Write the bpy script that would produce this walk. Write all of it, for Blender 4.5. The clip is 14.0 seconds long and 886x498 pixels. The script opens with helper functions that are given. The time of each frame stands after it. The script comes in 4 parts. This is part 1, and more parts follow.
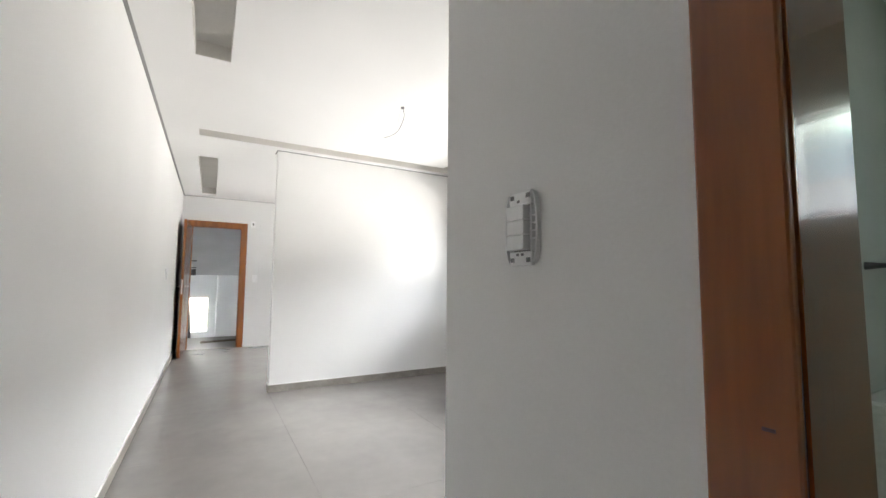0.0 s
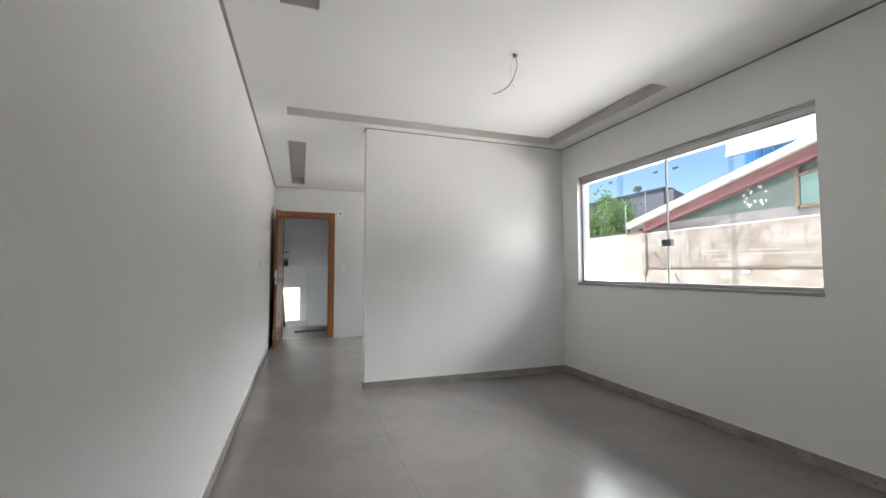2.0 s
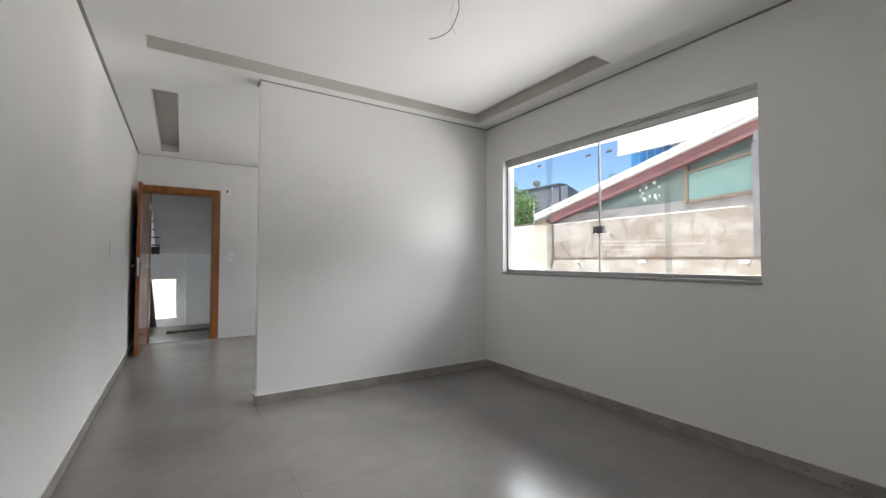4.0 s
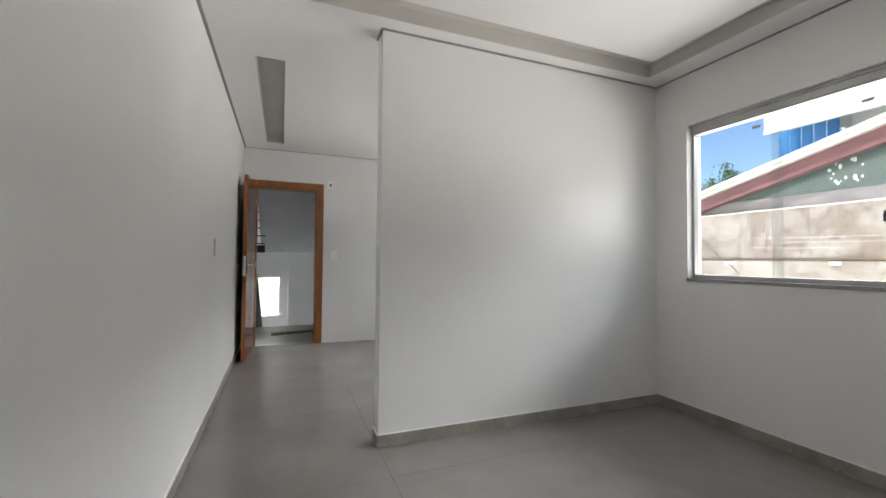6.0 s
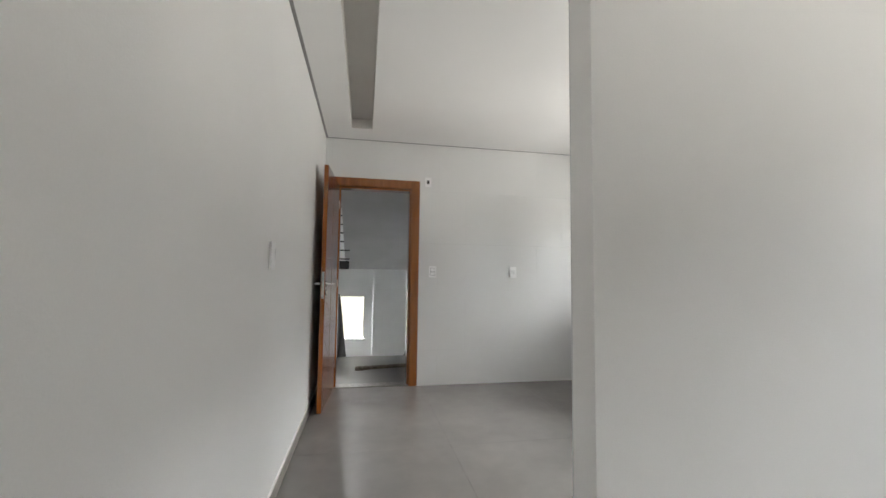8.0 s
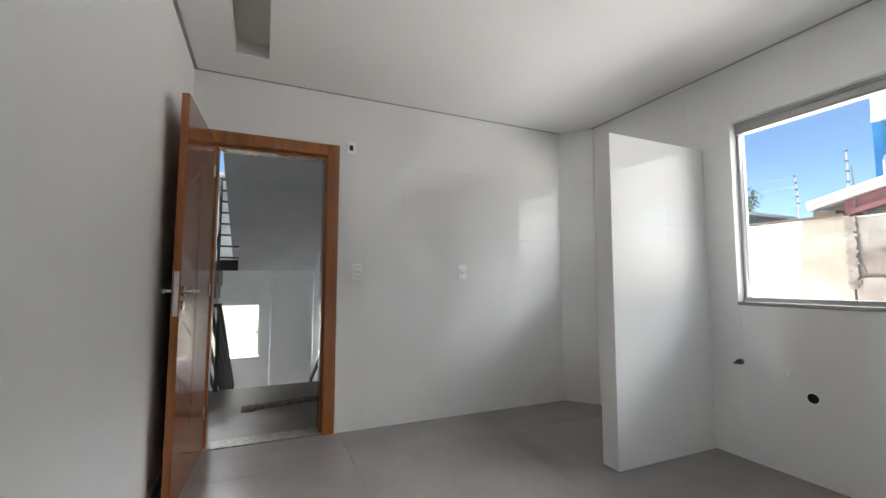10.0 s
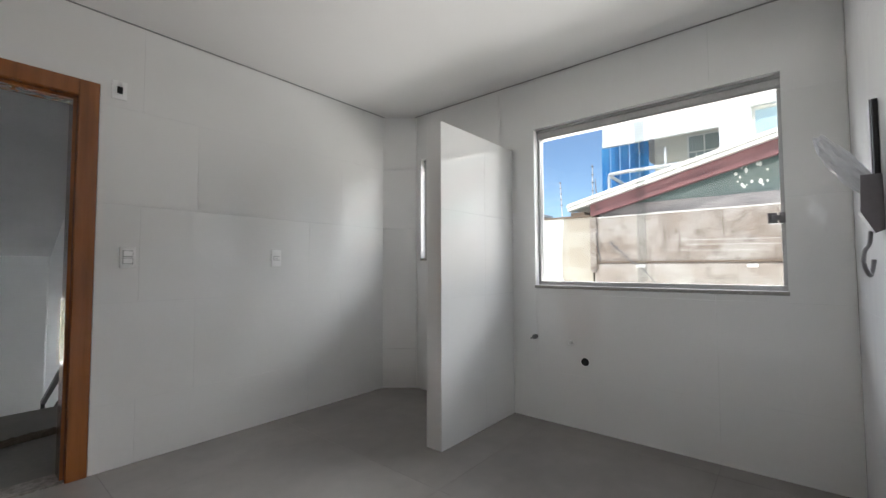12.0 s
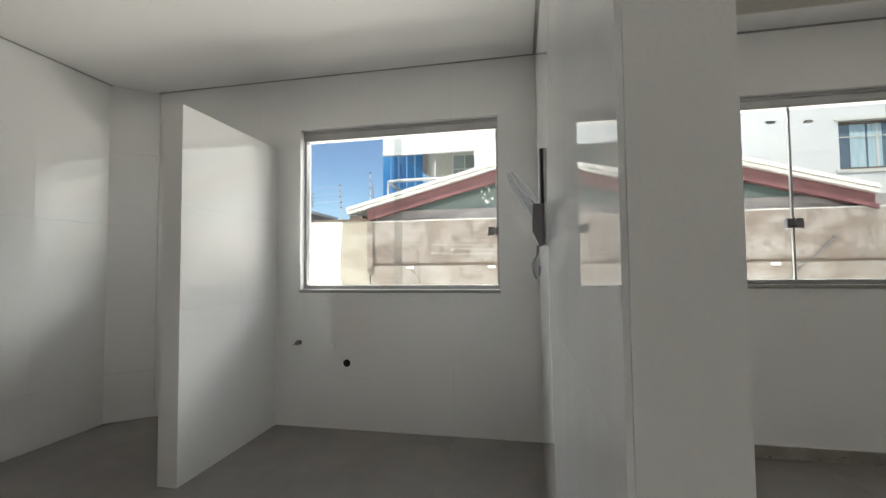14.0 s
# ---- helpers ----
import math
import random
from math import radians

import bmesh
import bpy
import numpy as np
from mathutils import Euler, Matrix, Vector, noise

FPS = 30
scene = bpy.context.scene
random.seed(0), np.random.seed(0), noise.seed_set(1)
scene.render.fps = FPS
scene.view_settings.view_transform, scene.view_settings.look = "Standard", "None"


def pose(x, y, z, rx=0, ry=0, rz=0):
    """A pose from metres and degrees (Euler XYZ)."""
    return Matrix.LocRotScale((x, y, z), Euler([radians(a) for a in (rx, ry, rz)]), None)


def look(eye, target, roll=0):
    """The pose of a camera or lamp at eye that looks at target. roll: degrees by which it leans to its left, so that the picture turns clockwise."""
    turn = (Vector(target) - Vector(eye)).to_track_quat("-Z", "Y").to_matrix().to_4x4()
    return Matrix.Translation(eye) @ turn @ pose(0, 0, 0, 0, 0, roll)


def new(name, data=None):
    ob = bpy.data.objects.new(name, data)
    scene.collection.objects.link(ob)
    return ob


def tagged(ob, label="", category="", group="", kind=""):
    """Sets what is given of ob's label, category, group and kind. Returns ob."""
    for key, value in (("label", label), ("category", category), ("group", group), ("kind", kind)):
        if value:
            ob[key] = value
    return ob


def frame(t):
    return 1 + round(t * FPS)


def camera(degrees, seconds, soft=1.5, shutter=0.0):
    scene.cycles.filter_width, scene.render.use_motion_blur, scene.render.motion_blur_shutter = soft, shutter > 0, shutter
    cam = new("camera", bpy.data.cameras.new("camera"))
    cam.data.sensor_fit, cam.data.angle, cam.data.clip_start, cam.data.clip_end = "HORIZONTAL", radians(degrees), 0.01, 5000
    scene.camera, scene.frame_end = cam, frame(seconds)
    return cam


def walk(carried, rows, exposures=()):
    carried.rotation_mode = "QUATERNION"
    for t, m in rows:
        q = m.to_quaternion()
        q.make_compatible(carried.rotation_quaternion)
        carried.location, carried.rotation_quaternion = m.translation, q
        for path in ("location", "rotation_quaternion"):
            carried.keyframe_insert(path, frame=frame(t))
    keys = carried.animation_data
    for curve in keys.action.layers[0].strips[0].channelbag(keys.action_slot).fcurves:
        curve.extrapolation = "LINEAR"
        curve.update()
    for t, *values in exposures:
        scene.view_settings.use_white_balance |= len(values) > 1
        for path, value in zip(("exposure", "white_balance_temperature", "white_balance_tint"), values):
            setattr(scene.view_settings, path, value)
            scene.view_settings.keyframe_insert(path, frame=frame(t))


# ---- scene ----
import itertools

cam = camera(94.4, 14.0)
PATH = [
    (0, (0.447, -0.654, 1.157), (1.428, 1.082, 1.315), 0.5),
    (0.5, (0.376, -0.541, 1.166), (1.087, 1.322, 1.316), 0.3),
    (1, (0.374, -0.386, 1.15), (0.955, 1.522, 1.294), 0.2),
    (1.5, (0.397, -0.206, 1.128), (0.963, 1.708, 1.259), 0.1),
    (2, (0.428, -0.02, 1.138), (1.083, 1.867, 1.245), -0.0),
    (2.5, (0.453, 0.146, 1.129), (1.287, 1.961, 1.224), -0.0),
    (3, (0.515, 0.268, 1.12), (1.56, 1.971, 1.2), -0.0),
    (5.5, (0.485, 1.179, 1.117), (1.567, 2.861, 1.16), 0.3),
    (6, (0.465, 1.537, 1.129), (1.196, 3.398, 1.183), 0.5),
    (6.5, (0.427, 1.927, 1.128), (0.898, 3.869, 1.216), 0.5),
    (7, (0.420, 2.256, 1.115), (0.776, 4.219, 1.236), 0.8),
    (9.5, (0.444, 3.981, 1.129), (1.054, 5.879, 1.287), 0.2),
    (10, (0.473, 4.154, 1.108), (1.273, 5.981, 1.264), 0.1),
    (10.5, (0.493, 4.265, 1.106), (1.503, 5.985, 1.249), -0.0),
    (11, (0.5, 4.304, 1.08), (1.703, 5.896, 1.222), -0.1),
    (11.5, (0.468, 4.369, 1.106), (1.866, 5.795, 1.213), -0.2),
    (12, (0.478, 4.391, 1.112), (2.013, 5.669, 1.203), -0.2),
    (12.5, (0.487, 4.388, 1.114), (2.145, 5.504, 1.199), -0.3),
    (13, (0.513, 4.361, 1.129), (2.292, 5.272, 1.211), -0.5),
    (13.5, (0.548, 4.315, 1.123), (2.419, 4.973, 1.214), -0.4),
    (14, (0.531, 4.237, 1.137), (2.493, 4.611, 1.223), -0.6),
]
EXPOSURES = ((0, 1.98, 6550, 10), (0.5, 1.76, 6500, 10), (1, 1.56, 6500, 10), (1.5, 1.32, 6500, 10), (2, 1.1, 6500, 10), (3, 0.98, 6500, 10), (5.5, 0.92, 6500, 10), (6.5, 1.07, 6700, 9),
             (7, 1.22, 6750, 8), (9.5, 1.03, 6500, 10), (10.5, 0.95, 6500, 10), (11.5, 0.82, 6500, 10), (12.5, 0.72, 6500, 10), (13.2, 0.68, 6700, 8), (14, 0.6, 6850, 7))
walk(cam, [(t, look(eye, target, roll)) for t, eye, target, roll in PATH], EXPOSURES)

# ---- world and sun ----
world = bpy.data.worlds.new("sky")
scene.world = world
world.use_nodes = True
wn = world.node_tree
sky = wn.nodes.new("ShaderNodeTexSky")
sky.sky_type, sky.sun_disc = "NISHITA", False
sky.sun_elevation, sky.sun_rotation = radians(58), radians(267)
sky.air_density, sky.dust_density, sky.ozone_density = 1.0, 0.2, 5.0
wn.nodes["Background"].inputs["Strength"].default_value = 0.125
wn.links.new(sky.outputs["Color"], wn.nodes["Background"].inputs["Color"])
sun = new("sun", bpy.data.lights.new("sun", "SUN"))
sun.data.energy, sun.data.angle, sun.data.color = 2.5, radians(0.5), (1.0, 0.95, 0.88)
sun.matrix_world = look((-10.6, -1, 17), (0, 0, 0))


def daylight(name, centre, target, width, height, watts, colour):
    """An unseen area lamp outside, added to stand in for daylight through windows."""
    lamp = new(name, bpy.data.lights.new(name, "AREA"))
    lamp.data.shape, lamp.data.size, lamp.data.size_y = "RECTANGLE", width, height
    lamp.data.energy, lamp.data.color = watts, colour
    turn = (Vector(target) - Vector(centre)).to_track_quat("-Z", "Y")
    lamp.matrix_world = Matrix.Translation(centre) @ turn.to_matrix().to_4x4()
    return lamp


SKYC, BOUNCE = (0.965, 0.985, 1.02), (1.0, 0.975, 0.94)
# Unseen fill lamps, added to lift the rooms beyond what sun and sky give.
daylight("daylight_white_facade", (10.9, 7.0, 6.95), (3.3, 7.0, 6.94), 20.0, 4.2, 2200, SKYC)
daylight("daylight_sky", (5.4, 3.6, 4.4), (3.3, 3.6, 1.9), 9.0, 2.4, 35, SKYC)
daylight("daylight_sunlit_wall", (7.25, 4.0, -0.35), (3.3, 4.0, -0.34), 14.0, 2.14, 430, BOUNCE)
daylight("daylight_ground", (5.5, 4.8, 0.3), (5.49, 4.8, 1.3), 9.0, 3.2, 90, BOUNCE)
daylight("daylight_hall_low", (0.3, 13.1, 1.2), (0.3, 12.4, 0.5), 2.2, 1.0, 640, SKYC)
daylight("daylight_hall_high", (-0.58, 13.1, 4.6), (-0.58, 12.4, 3.9), 0.8, 1.0, 640, SKYC)
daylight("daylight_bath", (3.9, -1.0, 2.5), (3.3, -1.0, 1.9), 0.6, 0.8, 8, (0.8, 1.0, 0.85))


# ---- materials ----
def mat(name, c1, c2, scale=2.5, fine=60.0, rough=0.5, rvar=0.08, bump=0.05, metal=0.0, coat=0.0, rand=0.0, stretch=(1, 1, 1), lo=0.35, hi=0.65, speck=0.06):
    """Two-scale procedural surface on world position."""
    m = bpy.data.materials.new(name)
    m.use_nodes = True
    n, l = m.node_tree.nodes, m.node_tree.links
    p = n["Principled BSDF"]
    geo = n.new("ShaderNodeNewGeometry")
    mp = n.new("ShaderNodeMapping")
    mp.inputs["Scale"].default_value = stretch
    l.new(geo.outputs["Position"], mp.inputs["Vector"])
    big = n.new("ShaderNodeTexNoise")
    big.inputs["Scale"].default_value, big.inputs["Detail"].default_value = scale, 5
    l.new(mp.outputs[0], big.inputs["Vector"])
    small = n.new("ShaderNodeTexNoise")
    small.inputs["Scale"].default_value, small.inputs["Detail"].default_value = fine, 3
    l.new(mp.outputs[0], small.inputs["Vector"])
    ramp = n.new("ShaderNodeMapRange")
    ramp.inputs[1].default_value, ramp.inputs[2].default_value = lo, hi
    l.new(big.outputs["Fac"], ramp.inputs[0])
    mix = n.new("ShaderNodeMix")
    mix.data_type = "RGBA"
    mix.inputs[6].default_value, mix.inputs[7].default_value = (*c1, 1), (*c2, 1)
    l.new(ramp.outputs[0], mix.inputs[0])
    hsv = n.new("ShaderNodeHueSaturation")
    val = n.new("ShaderNodeMapRange")
    val.inputs[1].default_value, val.inputs[2].default_value = 0.3, 0.7
    val.inputs[3].default_value, val.inputs[4].default_value = 1 - speck, 1 + speck
    l.new(small.outputs["Fac"], val.inputs[0])
    l.new(mix.outputs[2], hsv.inputs["Color"])
    last = val.outputs[0]
    if rand:
        info = n.new("ShaderNodeObjectInfo")
        rr = n.new("ShaderNodeMapRange")
        rr.inputs[3].default_value, rr.inputs[4].default_value = 1 - rand, 1 + rand
        l.new(info.outputs["Random"], rr.inputs[0])
        mu = n.new("ShaderNodeMath")
        mu.operation = "MULTIPLY"
        l.new(last, mu.inputs[0])
        l.new(rr.outputs[0], mu.inputs[1])
        last = mu.outputs[0]
    l.new(last, hsv.inputs["Value"])
    l.new(hsv.outputs[0], p.inputs["Base Color"])
    ro = n.new("ShaderNodeMapRange")
    ro.inputs[3].default_value, ro.inputs[4].default_value = max(0.01, rough - rvar), rough + rvar
    l.new(big.outputs["Fac"], ro.inputs[0])
    l.new(ro.outputs[0], p.inputs["Roughness"])
    if bump:
        b = n.new("ShaderNodeBump")
        b.inputs["Strength"].default_value, b.inputs["Distance"].default_value = bump, 0.01
        l.new(small.outputs["Fac"], b.inputs["Height"])
        l.new(b.outputs[0], p.inputs["Normal"])
    p.inputs["Metallic"].default_value = metal
    p.inputs["Coat Weight"].default_value = coat
    p.inputs["Coat Roughness"].default_value = 0.05
    return m


def glass(name, tint):
    m = bpy.data.materials.new(name)
    m.use_nodes = True
    n, l = m.node_tree.nodes, m.node_tree.links
    n.remove(n["Principled BSDF"])
    tr, gl, mx, fr = (n.new("ShaderNodeBsdfTransparent"), n.new("ShaderNodeBsdfGlossy"), n.new("ShaderNodeMixShader"), n.new("ShaderNodeLayerWeight"))
    tr.inputs[0].default_value = (*tint, 1)
    gl.inputs["Roughness"].default_value = 0.0
    fr.inputs[0].default_value = 0.5
    pw, ma = n.new("ShaderNodeMath"), n.new("ShaderNodeMath")
    pw.operation, ma.operation = "POWER", "MULTIPLY_ADD"
    pw.inputs[1].default_value = 5.0
    ma.inputs[1].default_value, ma.inputs[2].default_value = 0.9, 0.04
    l.new(fr.outputs["Facing"], pw.inputs[0])
    l.new(pw.outputs[0], ma.inputs[0])
    l.new(ma.outputs[0], mx.inputs[0])
    l.new(tr.outputs[0], mx.inputs[1])
    l.new(gl.outputs[0], mx.inputs[2])
    l.new(mx.outputs[0], n["Material Output"].inputs["Surface"])
    return m


def wood(name, dark, light, rough=0.22):
    """Varnished wood with a long vertical grain."""
    m = mat(name, dark, light, scale=6, fine=40, rough=rough, rvar=0.05, bump=0.03, coat=0.5, stretch=(3, 3, 0.25), lo=0.3, hi=0.7, speck=0.05)
    return m


def stained(name, pale, mid, dark, clean):
    """Old wall plaster: broad patches, trowelled grain, drips that run down and scattered dark specks. clean: how much stays free of stains."""
    m = mat(name, pale, mid, scale=1.9, fine=34, rough=0.92, rvar=0.04, bump=0.55, speck=0.16, stretch=(1, 1, 1.7), lo=0.38, hi=0.6)
    n, l = m.node_tree.nodes, m.node_tree.links
    p, geo = n["Principled BSDF"], n["Geometry"]
    base_colour = p.inputs["Base Color"].links[0].from_socket
    total = None
    for scale, detail, stretch, lo, gain in ((5.5, 8, (1, 1, 1.2), clean, 0.6), (7.0, 6, (1, 1, 0.16), clean + 0.03, 0.6), (26.0, 5, (1, 0.8, 1), clean + 0.06, 0.7)):
        mp, no, ra = n.new("ShaderNodeMapping"), n.new("ShaderNodeTexNoise"), n.new("ShaderNodeMapRange")
        mp.inputs["Scale"].default_value = stretch
        l.new(geo.outputs["Position"], mp.inputs["Vector"])
        no.inputs["Scale"].default_value, no.inputs["Detail"].default_value, no.inputs["Roughness"].default_value = scale, detail, 0.65
        l.new(mp.outputs[0], no.inputs["Vector"])
        ra.inputs[1].default_value, ra.inputs[2].default_value, ra.inputs[4].default_value = lo, lo + 0.13, gain
        l.new(no.outputs["Fac"], ra.inputs[0])
        if total:
            mx = n.new("ShaderNodeMath")
            mx.operation = "MAXIMUM"
            l.new(total, mx.inputs[0])
            l.new(ra.outputs[0], mx.inputs[1])
            total = mx.outputs[0]
        else:
            total = ra.outputs[0]
    mix = n.new("ShaderNodeMix")
    mix.data_type = "RGBA"
    mix.inputs[7].default_value = (*dark, 1)
    l.new(total, mix.inputs[0])
    l.new(base_colour, mix.inputs[6])
    l.new(mix.outputs[2], p.inputs["Base Color"])
    return m


M = dict(
    paint=mat("wall_paint", (0.855, 0.85, 0.84), (0.885, 0.88, 0.87), scale=0.9, fine=180, rough=0.62, bump=0.06, speck=0.01),
    ceil=mat("ceiling_paint", (0.84, 0.835, 0.825), (0.87, 0.865, 0.855), scale=0.8, fine=200, rough=0.8, bump=0.02, speck=0.01),
    # slot lining, darker and greyer than the ceiling paint
    slot=mat("slot_lining", (0.63, 0.61, 0.575), (0.68, 0.66, 0.625), scale=1.5, fine=120, rough=0.85, bump=0.02, speck=0.02),
    tile=mat("glossy_wall_tile", (0.825, 0.825, 0.815), (0.85, 0.85, 0.84), scale=0.8, fine=3.0, rough=0.025, rvar=0.012, bump=0.006, rand=0.004, speck=0.008),
    floor=mat("floor_porcelain", (0.20, 0.187, 0.174), (0.265, 0.25, 0.232), scale=1.8, fine=9, rough=0.21, rvar=0.04, bump=0, rand=0.02, speck=0.035, lo=0.2, hi=0.8),
    grout=mat("grout", (0.15, 0.143, 0.135), (0.2, 0.19, 0.18), scale=5, rough=0.9),
    skirt=mat("skirting_porcelain", (0.27, 0.25, 0.222), (0.38, 0.355, 0.32), scale=5, fine=30, rough=0.35, bump=0.02, rand=0.06, speck=0.08),
    caulk=mat("caulk", (0.74, 0.73, 0.7), (0.8, 0.79, 0.76), scale=8, rough=0.7),
    profile=mat("dark_profile", (0.25, 0.25, 0.25), (0.3, 0.3, 0.3), scale=4, rough=0.6),
    alu=mat("aluminium", (0.42, 0.42, 0.42), (0.52, 0.52, 0.52), scale=3, fine=90, rough=0.36, metal=0.75, bump=0.01),
    chrome=mat("chrome", (0.7, 0.7, 0.7), (0.8, 0.8, 0.8), rough=0.18, metal=1.0, bump=0),
    granite=mat("granite", (0.26, 0.25, 0.235), (0.36, 0.345, 0.32), scale=60, fine=200, rough=0.3, bump=0, speck=0.12),
    sill_stone=mat("threshold_stone", (0.12, 0.105, 0.085), (0.27, 0.25, 0.215), scale=28, fine=140, rough=0.4, bump=0.02, speck=0.2),
    wood=wood("door_wood", (0.20, 0.055, 0.009), (0.34, 0.108, 0.020)),
    frame=wood("frame_wood", (0.22, 0.07, 0.015), (0.36, 0.125, 0.028)),
    # dark brown for groove shade, nail marks and skirting dirt
    groove_shade_and_marks=mat("groove_shade_and_marks", (0.09, 0.025, 0.012), (0.12, 0.04, 0.02), rough=0.5),
    plastic=mat("white_plastic", (0.9, 0.9, 0.9), (0.93, 0.93, 0.93), rough=0.28, bump=0, speck=0.01),
    greyplastic=mat("grey_plastic", (0.16, 0.15, 0.16), (0.2, 0.19, 0.2), rough=0.4, bump=0),
    black=mat("black_paint", (0.008, 0.008, 0.009), (0.016, 0.016, 0.018), rough=0.6, bump=0.01),
    hole=mat("black_hole", (0.01, 0.01, 0.01), (0.02, 0.02, 0.02), rough=0.9),
    wire=mat("grey_wire", (0.09, 0.09, 0.095), (0.14, 0.14, 0.15), rough=0.5, bump=0),
    whitewire=mat("white_wire", (0.55, 0.55, 0.55), (0.6, 0.6, 0.6), rough=0.5, bump=0),
    glass=glass("clear_glass", (0.895, 0.91, 0.91)),
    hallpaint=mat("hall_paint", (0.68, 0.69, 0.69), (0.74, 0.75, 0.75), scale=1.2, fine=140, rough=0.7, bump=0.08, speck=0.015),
    concrete=mat("soffit_grey", (0.42, 0.43, 0.44), (0.48, 0.49, 0.5), scale=1.5, fine=80, rough=0.85, bump=0.05, speck=0.03),
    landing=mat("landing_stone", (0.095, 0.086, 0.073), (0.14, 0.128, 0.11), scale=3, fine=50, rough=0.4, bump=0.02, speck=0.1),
    rag=mat("dirty_cloth", (0.06, 0.045, 0.03), (0.14, 0.11, 0.08), scale=14, fine=120, rough=0.95, bump=0.3, speck=0.15),
    ceramic=mat("ceramic", (0.74, 0.77, 0.74), (0.78, 0.8, 0.78), rough=0.08, bump=0, coat=0.3),
    # green of the bathroom's light put into the tile colour
    bath=mat("green_lit_bath_tile", (0.60, 0.66, 0.60), (0.64, 0.7, 0.64), rough=0.2, bump=0.005, speck=0.01),
    plaster=stained("stained_plaster", (0.375, 0.345, 0.322), (0.25, 0.208, 0.18), (0.105, 0.078, 0.063), 0.52),
    plasterlow=stained("pale_lower_plaster", (0.41, 0.385, 0.362), (0.29, 0.25, 0.222), (0.125, 0.10, 0.085), 0.55),
    cream=stained("cream_plaster", (0.46, 0.43, 0.37), (0.38, 0.34, 0.285), (0.20, 0.16, 0.12), 0.66),
    greyplaster=mat("grey_plaster", (0.22, 0.205, 0.21), (0.30, 0.28, 0.28), scale=3, fine=30, rough=0.9, bump=0.3, speck=0.08),
    greyconc=mat("dark_render", (0.17, 0.17, 0.185), (0.27, 0.27, 0.29), scale=0.5, fine=5, rough=0.9, bump=0.1, speck=0.12, stretch=(1, 1, 0.4)),
    outwhite=mat("white_render", (0.78, 0.77, 0.73), (0.82, 0.81, 0.77), scale=0.5, fine=20, rough=0.85, bump=0.05, speck=0.02),
    outcream=mat("cream_render", (0.70, 0.67, 0.58), (0.76, 0.73, 0.64), scale=0.6, fine=20, rough=0.85, bump=0.05, speck=0.02),
    roofmetal=mat("white_sheet_metal", (0.7, 0.69, 0.66), (0.8, 0.79, 0.76), scale=3, rough=0.4, bump=0.02),
    fascia=mat("burgundy_beam", (0.12, 0.042, 0.048), (0.19, 0.078, 0.082), scale=2.5, fine=40, rough=0.5, bump=0.05, speck=0.08),
    teal=mat("green_glass", (0.075, 0.115, 0.112), (0.115, 0.16, 0.155), scale=0.9, fine=4, rough=0.12, rvar=0.05, bump=0.0, speck=0.03, coat=0.3),
    teal2=mat("bright_green_glass", (0.085, 0.165, 0.16), (0.12, 0.215, 0.205), scale=0.9, fine=4, rough=0.12, bump=0.0, speck=0.03, coat=0.3),
    blueglass=mat("blue_glass", (0.035, 0.20, 0.50), (0.07, 0.32, 0.62), scale=1.5, fine=8, rough=0.08, bump=0.0, speck=0.05, coat=0.5),
    brownmetal=mat("brown_metal", (0.14, 0.10, 0.075), (0.2, 0.15, 0.11), rough=0.5, metal=0.3),
    greysteel=mat("grey_steel", (0.13, 0.125, 0.135), (0.19, 0.18, 0.19), scale=4, fine=30, rough=0.6, metal=0.2, speck=0.1),
    steelgrey=mat("matt_grey_plastic", (0.30, 0.29, 0.31), (0.35, 0.34, 0.36), rough=0.45, bump=0),
    palesteel=mat("galvanised_steel", (0.42, 0.42, 0.43), (0.52, 0.52, 0.53), scale=6, rough=0.45, metal=0.4),
    tilefilm=mat("filmed_wall_tile", (0.80, 0.81, 0.82), (0.86, 0.865, 0.87), scale=5, fine=16, rough=0.022, rvar=0.018, bump=0.01, speck=0.015, stretch=(1, 1, 0.3), lo=0.4, hi=0.8),
    greenpane=mat("balcony_pane", (0.30, 0.35, 0.34), (0.42, 0.47, 0.46), scale=3, rough=0.12, bump=0),
    brick=mat("orange_brick", (0.42, 0.16, 0.07), (0.55, 0.24, 0.12), scale=6, fine=60, rough=0.95, bump=0.5, speck=0.12),
    leaf=mat("leaf", (0.07, 0.16, 0.02), (0.17, 0.30, 0.05), scale=4, fine=20, rough=0.55, bump=0, speck=0.3),
    bark=mat("bark", (0.08, 0.06, 0.04), (0.14, 0.1, 0.07), scale=6, fine=40, rough=0.95, bump=0.6),
    beige=mat("beige_plaster", (0.22, 0.20, 0.15), (0.28, 0.26, 0.20), scale=1.1, fine=30, rough=0.9, bump=0.2, speck=0.05),
    ground=mat("ground_soil", (0.20, 0.17, 0.13), (0.3, 0.26, 0.2), scale=0.3, fine=6, rough=0.95, bump=0.3, speck=0.15),
    curtain=mat("pale_curtain", (0.42, 0.56, 0.58), (0.55, 0.68, 0.7), scale=6, fine=30, rough=0.8, stretch=(6, 6, 0.5)),
    darkglass=mat("dark_window_glass", (0.10, 0.13, 0.16), (0.16, 0.2, 0.23), scale=2, rough=0.08, bump=0, coat=0.4),
    paintfleck=mat("paint_fleck", (0.7, 0.72, 0.7), (0.8, 0.8, 0.8), rough=0.7, bump=0),
    residue=mat("label_residue", (0.45, 0.44, 0.43), (0.6, 0.59, 0.58), scale=40, rough=0.8),
)
bag = bpy.data.materials.new("plastic_film")
bag.use_nodes = True
for key in ("tile", "tilefilm"):
    M[key].node_tree.nodes["Principled BSDF"].inputs["IOR"].default_value = 2.1
